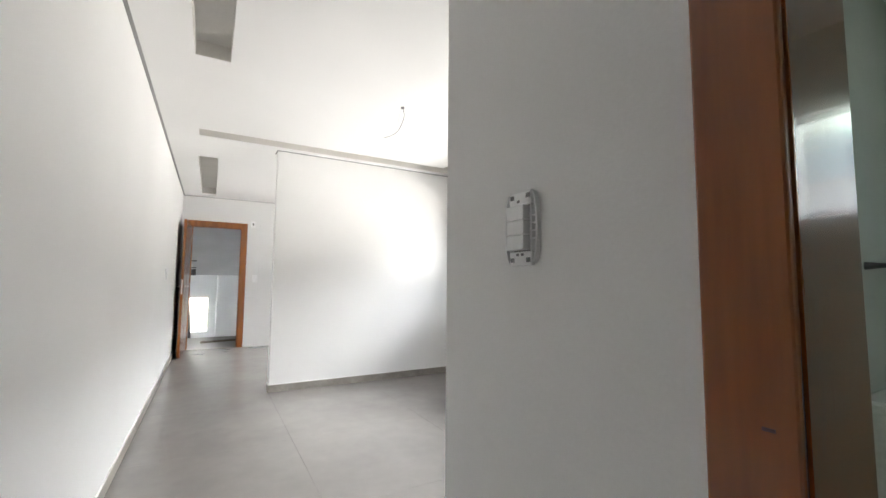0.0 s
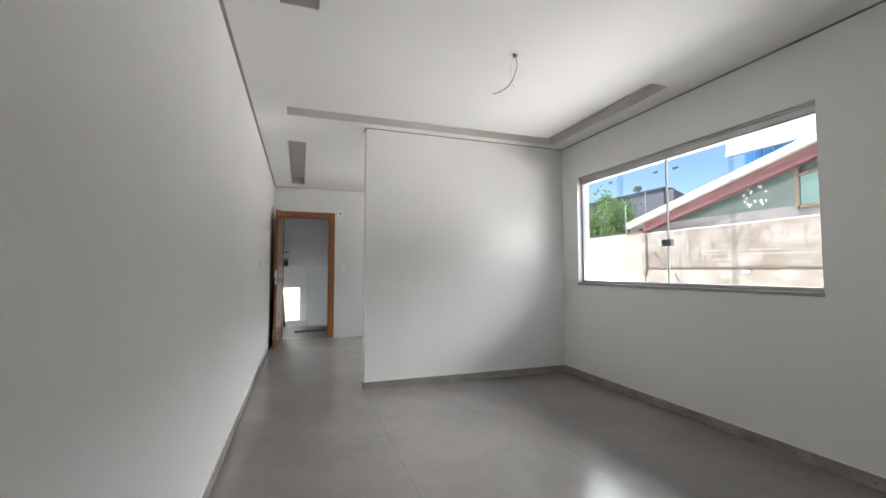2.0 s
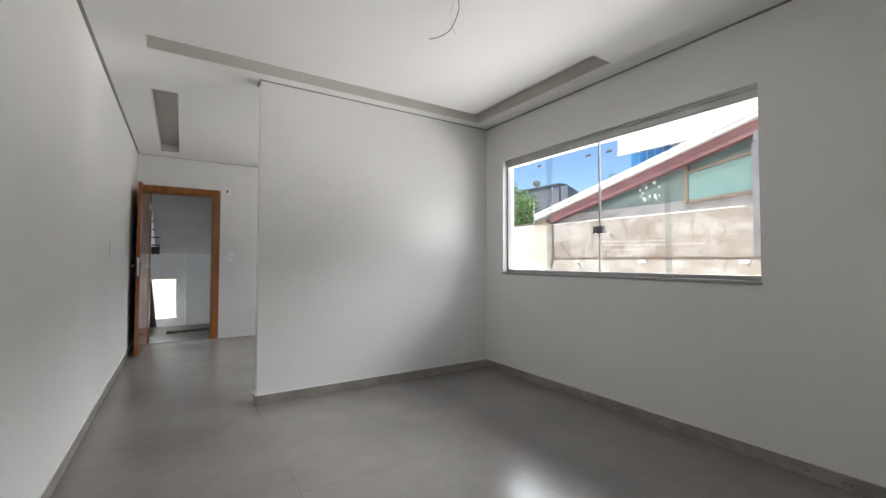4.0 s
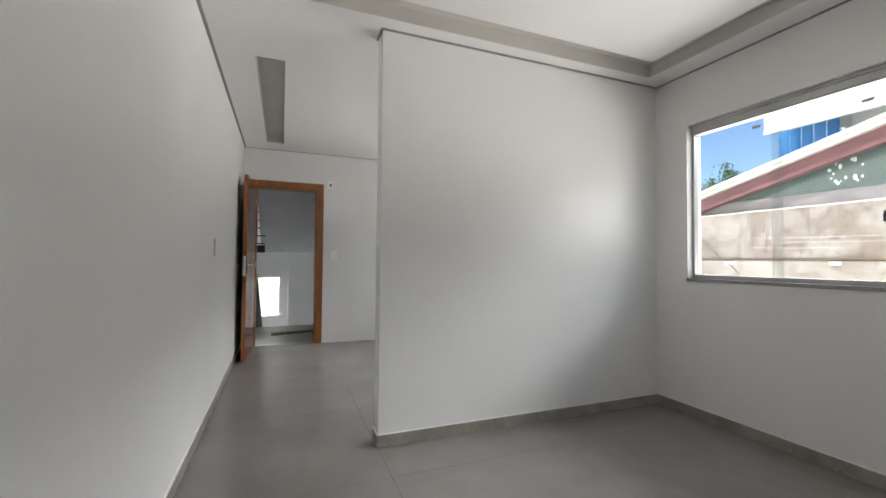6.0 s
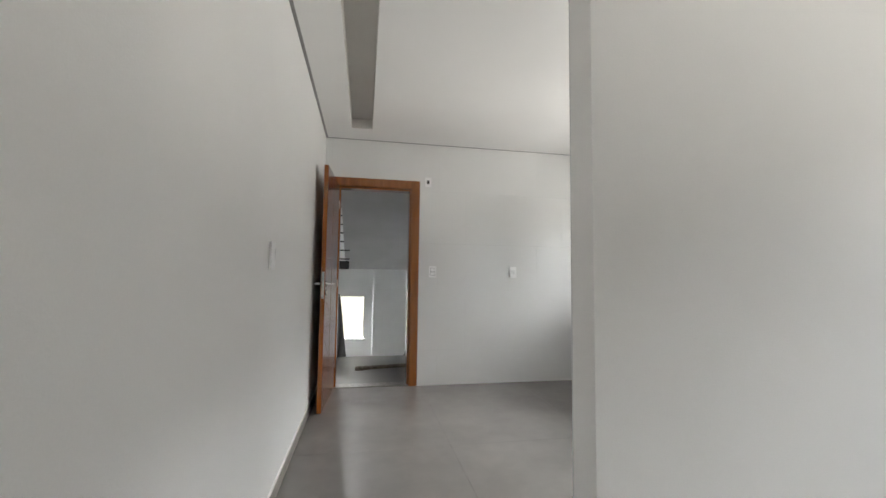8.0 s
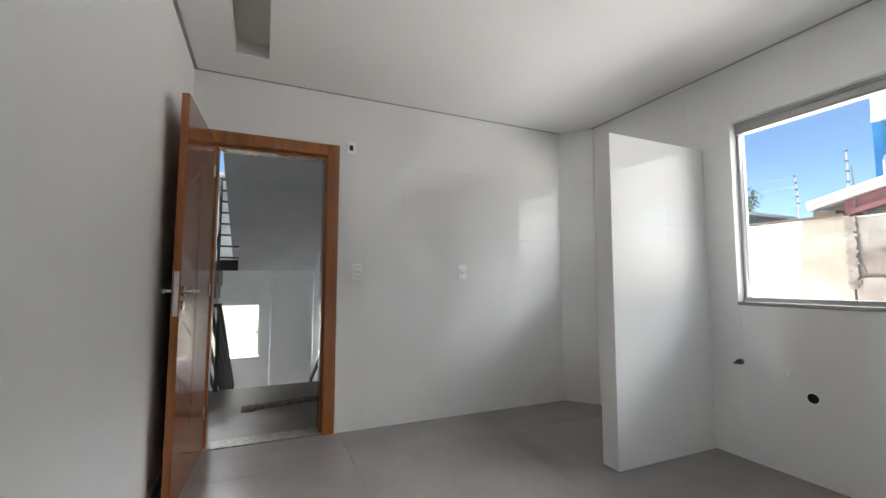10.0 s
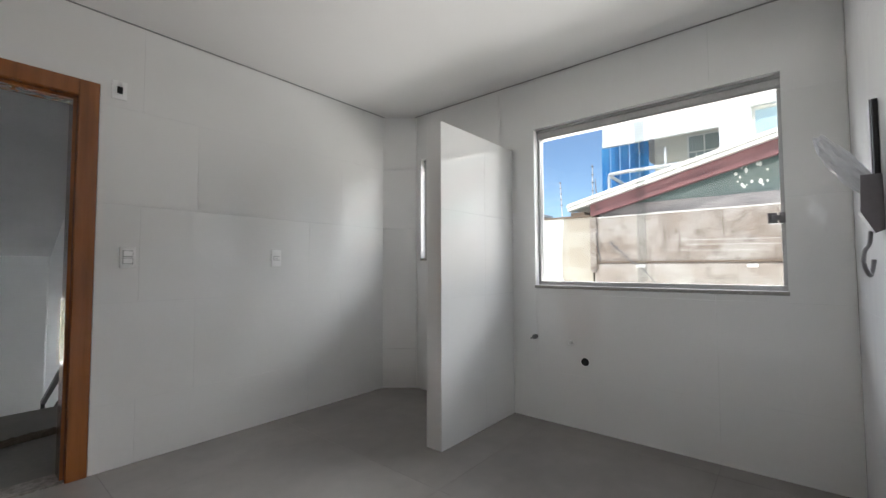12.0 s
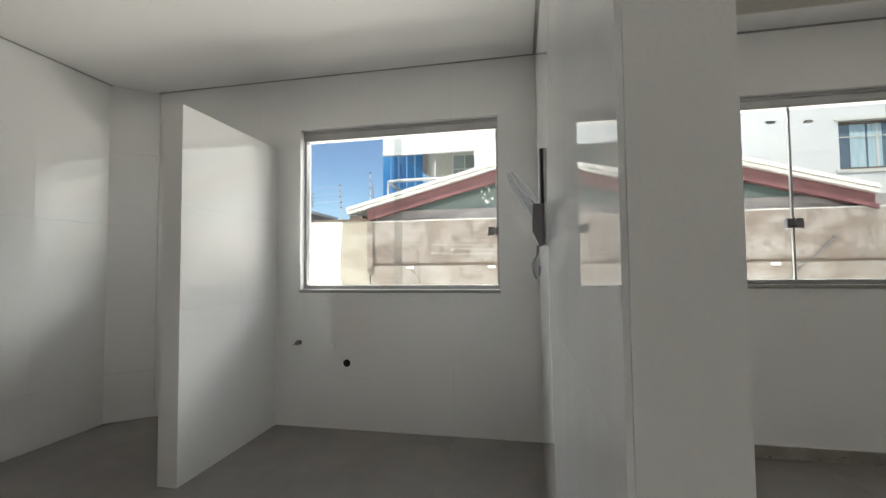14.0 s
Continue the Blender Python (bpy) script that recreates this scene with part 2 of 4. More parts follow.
bn, bl = bag.node_tree.nodes, bag.node_tree.links
bt, bm_ = bn.new("ShaderNodeBsdfTransparent"), bn.new("ShaderNodeMixShader")
bm_.inputs[0].default_value = 0.75
bn["Principled BSDF"].inputs["Base Color"].default_value = (0.75, 0.77, 0.8, 1)
bn["Principled BSDF"].inputs["Roughness"].default_value = 0.15
bl.new(bt.outputs[0], bm_.inputs[1])
bl.new(bn["Principled BSDF"].outputs[0], bm_.inputs[2])
bl.new(bm_.outputs[0], bn["Material Output"].inputs["Surface"])
M["film"] = bag


# ---- builders ----
def part(name, bm, material, parent=None, label="", smooth=False, kind=""):
    me = bpy.data.meshes.new(name)
    bmesh.ops.recalc_face_normals(bm, faces=bm.faces[:])
    bm.to_mesh(me)
    bm.free()
    if smooth:
        me.polygons.foreach_set("use_smooth", [True] * len(me.polygons))
    me.materials.append(material)
    ob = new(name, me)
    if parent:
        ob.parent = parent
        ob.matrix_parent_inverse = parent.matrix_world.inverted()
    return tagged(ob, label, kind=kind)


def base(name, loc, label, category, group=""):
    e = new(name)
    e.location = loc
    e.empty_display_size = 0.05
    bpy.context.view_layer.update()
    return tagged(e, label, category, group)


def box(bm, x0, x1, y0, y1, z0, z1, bevel=0.0, m=None):
    c = Vector(((x0 + x1) / 2, (y0 + y1) / 2, (z0 + z1) / 2))
    t = Matrix.Translation(c) @ Matrix.Diagonal((abs(x1 - x0), abs(y1 - y0), abs(z1 - z0), 1))
    made = bmesh.ops.create_cube(bm, size=1, matrix=(m or Matrix()) @ t)
    if bevel:
        edges = list({e for v in made["verts"] for e in v.link_edges})
        bmesh.ops.bevel(bm, geom=edges, offset=bevel, segments=2, profile=0.5, affect="EDGES")
    return bm


def boxes(*rows, bevel=0.0, m=None):
    bm = bmesh.new()
    for r in rows:
        box(bm, *r, bevel=bevel, m=m)
    return bm


def cyl(bm, a, b, r, r2=None, n=16):
    a, b = Vector(a), Vector(b)
    d = b - a
    t = Matrix.Translation((a + b) / 2) @ d.to_track_quat("Z", "Y").to_matrix().to_4x4()
    bmesh.ops.create_cone(bm, cap_ends=True, segments=n, radius1=r, radius2=r if r2 is None else r2, depth=d.length, matrix=t)
    return bm


def tube(bm, pts, r, n=8, steps=6):
    """A round tube along a smooth curve through a few points."""
    pts = [Vector(p) for p in pts]
    path = []
    for i in range(len(pts) - 1):
        p0, p1, p2, p3 = pts[max(i - 1, 0)], pts[i], pts[i + 1], pts[min(i + 2, len(pts) - 1)]
        for k in range(steps):
            t = k / steps
            path.append(0.5 * ((2 * p1) + (p2 - p0) * t + (2 * p0 - 5 * p1 + 4 * p2 - p3) * t * t + (3 * p1 - p0 - 3 * p2 + p3) * t ** 3))
    path.append(pts[-1])
    rings = []
    for i, p in enumerate(path):
        d = path[min(i + 1, len(path) - 1)] - path[max(i - 1, 0)]
        q = d.to_track_quat("Z", "Y").to_matrix()
        rings.append([bm.verts.new(p + q @ Vector((r * math.cos(2 * math.pi * k / n), r * math.sin(2 * math.pi * k / n), 0))) for k in range(n)])
    for a, b in zip(rings, rings[1:]):
        for k in range(n):
            bm.faces.new((a[k], a[(k + 1) % n], b[(k + 1) % n], b[k]))
    bm.faces.new(rings[0])
    bm.faces.new(rings[-1])
    return bm


def cells(xs, ys, zs, filled):
    """A solid of the filled cells of a grid, with faces only on its outside."""
    xs, ys, zs = (sorted(set(round(v, 4) for v in a)) for a in (xs, ys, zs))
    nx, ny, nz = len(xs) - 1, len(ys) - 1, len(zs) - 1
    on = [[[filled((xs[i] + xs[i + 1]) / 2, (ys[j] + ys[j + 1]) / 2, (zs[k] + zs[k + 1]) / 2) for k in range(nz)] for j in range(ny)] for i in range(nx)]
    bm = bmesh.new()
    made = {}

    def v(i, j, k):
        if (i, j, k) not in made:
            made[i, j, k] = bm.verts.new((xs[i], ys[j], zs[k]))
        return made[i, j, k]

    def full(i, j, k):
        return 0 <= i < nx and 0 <= j < ny and 0 <= k < nz and on[i][j][k]

    for i, j, k in itertools.product(range(nx), range(ny), range(nz)):
        if not on[i][j][k]:
            continue
        if not full(i - 1, j, k):
            bm.faces.new((v(i, j, k), v(i, j, k + 1), v(i, j + 1, k + 1), v(i, j + 1, k)))
        if not full(i + 1, j, k):
            bm.faces.new((v(i + 1, j, k), v(i + 1, j + 1, k), v(i + 1, j + 1, k + 1), v(i + 1, j, k + 1)))
        if not full(i, j - 1, k):
            bm.faces.new((v(i, j, k), v(i + 1, j, k), v(i + 1, j, k + 1), v(i, j, k + 1)))
        if not full(i, j + 1, k):
            bm.faces.new((v(i, j + 1, k), v(i, j + 1, k + 1), v(i + 1, j + 1, k + 1), v(i + 1, j + 1, k)))
        if not full(i, j, k - 1):
            bm.faces.new((v(i, j, k), v(i, j + 1, k), v(i + 1, j + 1, k), v(i + 1, j, k)))
        if not full(i, j, k + 1):
            bm.faces.new((v(i, j, k + 1), v(i + 1, j, k + 1), v(i + 1, j + 1, k + 1), v(i, j + 1, k + 1)))
    return bm


def within(p, r):
    return r[0] < p[0] < r[1] and r[2] < p[1] < r[3]


def prism(pts, axis, a, b):
    """A solid with the outline pts (two coordinates each) in the plane across the axis, from a to b."""
    bm = bmesh.new()

    def place(p, c):
        q = list(p)
        q.insert("xyz".index(axis), c)
        return bm.verts.new(q)

    lo, hi = [place(p, a) for p in pts], [place(p, b) for p in pts]
    bm.faces.new(lo)
    bm.faces.new(hi)
    for i in range(len(pts)):
        j = (i + 1) % len(pts)
        bm.faces.new((lo[i], lo[j], hi[j], hi[i]))
    return bm


# ---- the plan ----
XW, YP0, YP1, YF, H = 3.296, 4.0, 4.118, 7.308, 2.55
BACK = 0.104
LIV = (1.51, 3.73, 1.01, 2.16)
KIT = (4.38, 5.83, 0.98, 2.16)
LAU = (6.32, 7.0, 1.20, 2.13)
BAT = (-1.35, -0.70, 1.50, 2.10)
SLOTS = ((0.30, 0.50, 0.3, 2.235), (0.265, 0.465, 4.665, 6.975), (0.29, 3.09, 3.68, 3.88), (2.89, 3.09, 2.32, 3.88))

# ---- shell ----
part("wall_left", boxes((-0.15, 0, -3.2, 7.32, -0.3, 2.75)), M["paint"], kind="structure", label="smooth white painted wall")


def openings(rects):
    return lambda a, z: any(r[0] < a < r[1] and r[2] < z < r[3] for r in rects)


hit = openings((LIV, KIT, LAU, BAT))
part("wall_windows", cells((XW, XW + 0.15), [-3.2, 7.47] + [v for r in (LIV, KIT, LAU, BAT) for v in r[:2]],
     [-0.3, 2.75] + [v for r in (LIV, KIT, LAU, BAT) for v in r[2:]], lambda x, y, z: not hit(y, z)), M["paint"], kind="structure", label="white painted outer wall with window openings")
part("wall_far", cells((-0.15, 0.12, 0.92, XW), (YF, 7.47), (-0.3, -0.02, 2.08, 2.75), lambda x, y, z: not (0.12 < x < 0.92 and -0.02 < z < 2.08)),
     M["paint"], kind="structure", label="white wall around the entrance door")
part("wall_partition", boxes((1.024, XW, YP0, YP1, -0.3, 2.75)), M["paint"], kind="structure", label="white partition between living room and kitchen")
part("wall_corridor", cells((0.885, 1.024), (-3.2, -1.23, -0.472, BACK), (-0.3, -0.02, 2.11, 2.75), lambda x, y, z: not (-1.23 < y < -0.472 and -0.02 < z < 2.11)),
     M["paint"], kind="structure", label="white corridor wall with a bathroom doorway")
part("wall_back", boxes((1.024, XW, -0.04, BACK, -0.3, 2.75)), M["paint"], kind="structure", label="white wall behind the living room")
part("wall_corridor_end", boxes((-0.15, XW + 0.15, -3.35, -3.2, -0.3, 2.75)), M["paint"], kind="structure", label="plain white end wall")
part("wall_chamfer", prism([(3.09, YF), (XW, YF), (XW, 7.06)], "z", -0.002, 2.75), M["paint"], kind="structure", label="short slanting corner wall")
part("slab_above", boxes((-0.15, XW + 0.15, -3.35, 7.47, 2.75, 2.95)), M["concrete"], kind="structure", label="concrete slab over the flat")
floor_ob = part("floor", boxes((0, XW, -3.2, YF, -0.3, -0.003)), M["grout"], kind="structure", label="grey porcelain tiled floor")

G = 0.02


def solid_zone(x, y, g):
    """Inside the rooms, at least g from every wall."""
    main = g < x < XW - g and BACK + g < y < YF - g and not (x > 1.024 - g and YP0 - g < y < YP1 + g)
    hall = g < x < 0.885 - g and -3.2 + g < y < BACK + g + 0.001
    return main or hall


def in_slot(x, y):
    return any(within((x, y), s) for s in SLOTS)


cx = [0, G, 0.885 - G, 0.9, 1.03 - G, 1.024, XW - G, XW] + [v for s in SLOTS for v in s[:2]]
cy = [-3.2, -3.2 + G, BACK, BACK + G, YP0 - G, YP0, YP1, YP1 + G, YF - G, YF] + [v for s in SLOTS for v in s[2:]]
part("ceiling", cells(cx, cy, (H, 2.65, 2.67), lambda x, y, z: solid_zone(x, y, G) and not (z < 2.65 and in_slot(x, y))),
     M["ceil"], kind="structure", label="white plasterboard ceiling with sunken light slots")
# Profile fills the gap flush, so its dark colour reads as the gap's shade.
part("ceiling_trim", cells(cx, cy, (2.546, 2.585), lambda x, y, z: solid_zone(x, y, 0.0) and not solid_zone(x, y, G)),
     M["profile"], kind="structure", label="dark profile filling the ceiling's shadow gap, coloured for its shade")
lx = sorted(set(cx + [v + d for s_ in SLOTS for v in s_[:2] for d in (-0.003, 0.003)]))
ly = sorted(set(cy + [v + d for s_ in SLOTS for v in s_[2:] for d in (-0.003, 0.003)]))


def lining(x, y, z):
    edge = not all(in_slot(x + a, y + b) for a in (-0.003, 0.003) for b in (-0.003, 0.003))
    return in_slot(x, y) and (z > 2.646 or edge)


part("ceiling_slot", cells(lx, ly, (2.554, 2.646, 2.6495), lining), M["slot"], kind="structure", label="darker grey-beige lining inside the sunken light slots")
part("ceiling_bathroom", boxes((1.05, XW, -3.2, -0.04, H, 2.6)), M["ceil"], kind="structure", label="white bathroom ceiling")

# ---- walls of the house above and below, seen only by the light ----
part("house_upper_storey", boxes((-1.5, XW + 0.15, -3.35, 7.47, 2.95, 5.0)), M["outcream"], kind="structure", label="plain rendered upper storey")
part("house_lower_storey", boxes((-0.15, XW + 0.15, -3.35, 7.47, -2.9, -0.3)), M["outcream"], kind="structure", label="plain rendered lower storey")

# ---- ground and distance ----
part("ground", boxes((-300, 300, -300, 300, -3.1, -2.9)), M["ground"], kind="structure", label="bare ground reaching the horizon")


# ---- windows ----
def sliding_window(name, r, panes, latch_y, label, plain=False):
    y0, y1, z0, z1 = r
    w = base(name, (XW + 0.07, (y0 + y1) / 2, z0), label, "window")
    w["kind"] = "structure"
    x = XW + 0.045
    fr = boxes((x, x + 0.06, y0, y1, z1 - 0.075, z1), (x + 0.005, x + 0.055, y0, y1, z0, z0 + 0.028),
               (x + 0.01, x + 0.05, y0, y0 + 0.018, z0 + 0.028, z1 - 0.075), (x + 0.01, x + 0.05, y1 - 0.018, y1, z0 + 0.028, z1 - 0.075), bevel=0.002)
    part("window_frame", fr, M["alu"], w, "brushed grey aluminium track")
    lip = boxes((x - 0.012, x - 0.001, y0, y1, z1 - 0.02, z1 - 0.001), (x - 0.006, x - 0.001, y0, y1, z1 - 0.062, z1 - 0.056), bevel=0.001)
    part("track_cover", lip, M["alu"], w)
    part("window_sill", boxes((XW - 0.012, XW + 0.16, y0 - 0.005, y1 + 0.005, z0 - 0.022, z0), bevel=0.003), M["granite"], w, "grey granite sill")
    step = (y1 - y0 - 0.036) / panes
    for i in range(panes):
        a = y0 + 0.018 + i * step - (0.025 if i else 0)
        b = y0 + 0.018 + (i + 1) * step + (0.025 if i < panes - 1 and i % 2 == 0 else 0)
        inner = i in (1, 2) if panes == 4 else i == 0
        px = x + (0.014 if inner else 0.034)
        if panes == 4 and i == 2:
            a, b = y0 + 0.018 + i * step + 0.002, y0 + 0.018 + (i + 1) * step + 0.025
        g = part("pane", boxes((px, px + 0.008, a, b, z0 + 0.02, z1 - 0.06)), M["glass"], w, "clear tempered glass pane")
        g.visible_shadow = False
    if panes == 4:
        mid = (y0 + y1) / 2
        part("meeting_stile", boxes((x + 0.010, x + 0.026, mid - 0.006, mid + 0.006, z0 + 0.028, z1 - 0.07)), M["alu"], w, "slim aluminium meeting strip")
    if latch_y is not None:
        lt = boxes((x - 0.012, x + 0.03, latch_y - 0.045, latch_y - 0.003, 1.345, 1.405), (x - 0.012, x + 0.03, latch_y + 0.003, latch_y + 0.045, 1.345, 1.405),
                   (x - 0.022, x - 0.012, latch_y - 0.012, latch_y + 0.03, 1.36, 1.39), bevel=0.003)
        part("latch", lt, M["greyplastic"], w, "dark metal glass latch")
    return w


sliding_window("window_1", LIV, 4, (LIV[0] + LIV[1]) / 2, "wide aluminium window of four glass panes in the living room")
sliding_window("window_2", KIT, 2, KIT[0] + 0.03, "aluminium sliding window of two panes over the sink wall")
sliding_window("window_3", LAU, 2, None, "small aluminium window behind the tiled screen wall")
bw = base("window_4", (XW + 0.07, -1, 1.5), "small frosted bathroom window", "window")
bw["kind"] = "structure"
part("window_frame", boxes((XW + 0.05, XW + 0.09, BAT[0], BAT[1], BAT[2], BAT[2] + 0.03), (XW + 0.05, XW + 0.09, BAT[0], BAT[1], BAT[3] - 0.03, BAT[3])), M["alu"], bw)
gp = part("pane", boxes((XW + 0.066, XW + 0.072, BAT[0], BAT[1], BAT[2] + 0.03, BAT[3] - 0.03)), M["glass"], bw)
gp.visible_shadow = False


# ---- doors ----
def door_frame(parent, axis_x, o0, o1, top, w0, w1, cas=0.088, mat_=None, sides=2):
    """Lining and casings; axis_x: the wall runs along x and is w0..w1 thick in y."""
    rows = []

    def add(a0, a1, b0, b1, z0, z1):
        rows.append((a0, a1, b0, b1, z0, z1) if axis_x else (b0, b1, a0, a1, z0, z1))

    lining, trim = [], []
    add(o0 - 0.027, o0, w0, w1, 0, top + 0.027), add(o1, o1 + 0.027, w0, w1, 0, top + 0.027), add(o0, o1, w0, w1, top, top + 0.027)
    lining = rows[:]
    rows.clear()
    for b0, b1 in ((w0 - 0.012, w0), (w1, w1 + 0.012))[:sides]:
        add(o0 - cas, o0 - 0.002, b0, b1, 0, top + cas), add(o1 + 0.002, o1 + cas, b0, b1, 0, top + cas), add(o0 - 0.002, o1 + 0.002, b0, b1, top + 0.002, top + cas)
    trim = rows[:]
    rows.clear()
    part("jamb", boxes(*lining), mat_ or M["frame"], parent, "varnished wooden door lining")
    part("casing", boxes(*trim, bevel=0.003), mat_ or M["frame"], parent, "varnished wooden door casing")
    add(o0, o0 + 0.014, w0 + 0.045, w1 - 0.004, 0.005, top), add(o1 - 0.014, o1, w0 + 0.045, w1 - 0.004, 0.005, top), add(o0 + 0.014, o1 - 0.014, w0 + 0.045, w1 - 0.004, top - 0.014, top)
    if sides == 2:
        part("door_stop", boxes(*rows), mat_ or M["frame"], parent)


d1 = base("door_1", (0.52, 7.39, 0), "open varnished reddish-brown wooden entrance door against the white wall", "door")
d1["kind"] = "structure"
door_frame(d1, True, 0.147, 0.893, 2.053, 7.30, 7.47)
hinge = Matrix.Translation((0.150, 7.286, 0)) @ pose(0, 0, 0, 0, 0, -93.2)
leaf = part("door_leaf", boxes((0.0, 0.78, -0.036, 0, 0.012, 2.052), bevel=0.0015, m=hinge), M["wood"], d1, "glossy varnished reddish-brown door leaf with routed lines")
# Grooves drawn as thin raised strips, with their shade as dark colour.
gr = bmesh.new()
for u in (0.40, 0.43):
    box(gr, u - 0.003, u + 0.003, -0.002, 0.0006, 0.32, 1.78, m=hinge)
for k, (za, zb, u0, u1) in enumerate(((1.72, 1.60, 0.47, 0.70), (1.28, 1.27, 0.47, 0.70), (0.80, 0.90, 0.47, 0.70), (0.42, 0.58, 0.47, 0.70))):
    L = math.hypot(u1 - u0, zb - za)
    box(gr, 0, L, -0.002, 0.0006, -0.003, 0.003, m=hinge @ Matrix.Translation((u0, 0, za)) @ pose(0, 0, 0, 0, -math.degrees(math.atan2(zb - za, u1 - u0)), 0))
part("routed_lines", gr, M["groove_shade_and_marks"], leaf)
hd = bmesh.new()
for s in (1, -1):
    y = 0.0 if s > 0 else -0.036
    cyl(hd, hinge @ Vector((0.725, y, 1.055)), hinge @ Vector((0.725, y + s * 0.05, 1.055)), 0.009)
    cyl(hd, hinge @ Vector((0.725, y, 1.055)), hinge @ Vector((0.725, y + s * 0.008, 1.055)), 0.024, n=24)
    cyl(hd, hinge @ Vector((0.725, y, 0.985)), hinge @ Vector((0.725, y + s * 0.008, 0.985)), 0.022, n=24)
    box(hd, 0.605, 0.737, y + s * 0.042, y + s * 0.056, 1.045, 1.066, bevel=0.004, m=hinge)
part("door_handle", hd, M["chrome"], leaf, "satin chrome lever handle")
part("lock_plate", boxes((0.778, 0.782, -0.029, -0.007, 0.935, 1.155), bevel=0.0008, m=hinge), M["chrome"], leaf, "chrome lock plate on the door edge")
part("latch_bolt", boxes((0.78, 0.79, -0.024, -0.012, 1.075, 1.10), m=hinge), M["chrome"], leaf)
hg = bmesh.new()
for z in (0.25, 1.05, 1.85):
    cyl(hg, (0.152, 7.287, z - 0.04), (0.152, 7.287, z + 0.04), 0.007, n=10)
part("hinges", hg, M["chrome"], d1)
part("threshold", boxes((0.147, 0.893, 7.321, 7.47, -0.02, 0.004), bevel=0.002), M["sill_stone"], d1, "speckled brownish stone threshold")

d2 = base("door_2", (0.97, -0.84, 0), "varnished wooden door frame of the bathroom", "door frame")
d2["kind"] = "structure"
door_frame(d2, False, -1.20, -0.500, 2.08, 0.885, 1.025, 0.079, M["wood"], 1)
sc = bmesh.new()
for z in (0.62, 1.03, 1.55):
    box(sc, 0.8722, 0.8735, -0.48, -0.47, z, z + 0.003)
part("nail_marks", sc, M["groove_shade_and_marks"], d2)


# ---- small fittings ----
def plate(name, loc, n, w, h, modules, label):
    """A wall plate facing along n (one of -y, +x, -x), with its modules."""
    rz = {"-y": 0, "+x": 90, "-x": -90}[n]
    m = Matrix.Translation(loc) @ pose(0, 0, 0, 0, 0, rz)
    e = base(name, loc, label, "wall fitting")
    part("cover_plate", boxes((-w / 2, w / 2, -0.012, -0.0025, -h / 2, h / 2), (-w / 2 + 0.003, w / 2 - 0.003, -0.0024, 0, -h / 2 + 0.003, h / 2 - 0.003), bevel=0.001, m=m), M["plastic"], e, "white plastic cover plate")
    for (u0, u1, v0, v1, key) in modules:
        if key == "plastic":
            # dark grey backing under each rocker colours in the shade of its joint
            part("seam", boxes((u0 - 0.0025, u1 + 0.0025, -0.0127, -0.0121, v0 - 0.0025, v1 + 0.0025), m=m), M["greyplastic"], e)
        part("rocker" if key == "plastic" else "insert", boxes((u0, u1, -0.016, -0.010, v0, v1), bevel=0.001, m=m), M[key], e)
    return e


plate("blank_plate", (0, 4.985, 1.21), "+x", 0.08, 0.125, (), "blank white plastic cover plate on the painted wall")
plate("light_switch", (1.13, 7.30, 1.178), "-y", 0.075, 0.12, ((-0.022, 0.022, 0.006, 0.036, "plastic"), (-0.022, 0.022, -0.036, -0.006, "plastic")), "white double light switch on glossy tiles beside the door")
plate("power_socket", (2.026, 7.30, 1.185), "-y", 0.075, 0.12, ((-0.02, 0.02, -0.012, 0.014, "plastic"), (-0.012, 0.012, -0.003, 0.004, "greyplastic")), "white single power socket on glossy tiles")
plate("bell_plate", (1.068, 7.30, 2.135), "-y", 0.07, 0.105, ((-0.012, 0.014, -0.02, 0.02, "hole"),), "white plate with an empty black module above the door corner")

sw = base("bare_switch", (0.885, -0.147, 1.243), "white three-rocker light switch without its cover plate", "light switch")
ms = Matrix.Translation((0.885, -0.147, 1.243)) @ pose(0, 0, 0, 0, 0, -90)
chas = boxes((-0.027, 0.027, -0.010, -0.002, 0.037, 0.060), (-0.027, 0.027, -0.010, -0.002, -0.060, -0.037), bevel=0.0025, m=ms)
for sg in (-1, 1):
    box(chas, *sorted((sg * 0.0235, sg * 0.027)), -0.010, -0.002, -0.037, 0.037, m=ms)
    bow = [(sg * (0.027 + 0.011 * math.cos(a * math.pi / 16)), 0.056 * math.sin(a * math.pi / 16)) for a in range(-7, 8)]
    for (ua, va), (ub, vb) in zip(bow, bow[1:]):
        mid, turn = ((ua + ub) / 2, (va + vb) / 2), math.degrees(math.atan2(ub - ua, vb - va))
        box(chas, -0.0016, 0.0016, -0.010, -0.002, -math.hypot(ub - ua, vb - va) / 2 - 0.0004, math.hypot(ub - ua, vb - va) / 2 + 0.0004,
            m=ms @ Matrix.Translation((mid[0], 0, mid[1])) @ pose(0, 0, 0, 0, turn, 0))
    for v in (-0.018, -0.006, 0.006, 0.018):
        box(chas, *sorted((sg * 0.0268, sg * 0.0365)), -0.009, -0.003, v - 0.001, v + 0.001, m=ms)
part("chassis", chas, M["plastic"], sw, "white oval mounting frame")
# Dark sheet behind the rockers stands for the shade in their gap.
part("wall_box", boxes((-0.0234, 0.0234, -0.0035, -0.0005, -0.0369, 0.0369), m=ms), M["greyplastic"], sw, "dark backing for the shaded gap round the rockers")
for v in (-0.0355, -0.0118, 0.0119):
    part("rocker", boxes((-0.0205, 0.0205, -0.022, -0.004, v, v + 0.0228), bevel=0.0015, m=ms), M["plastic"], sw, "white rocker")
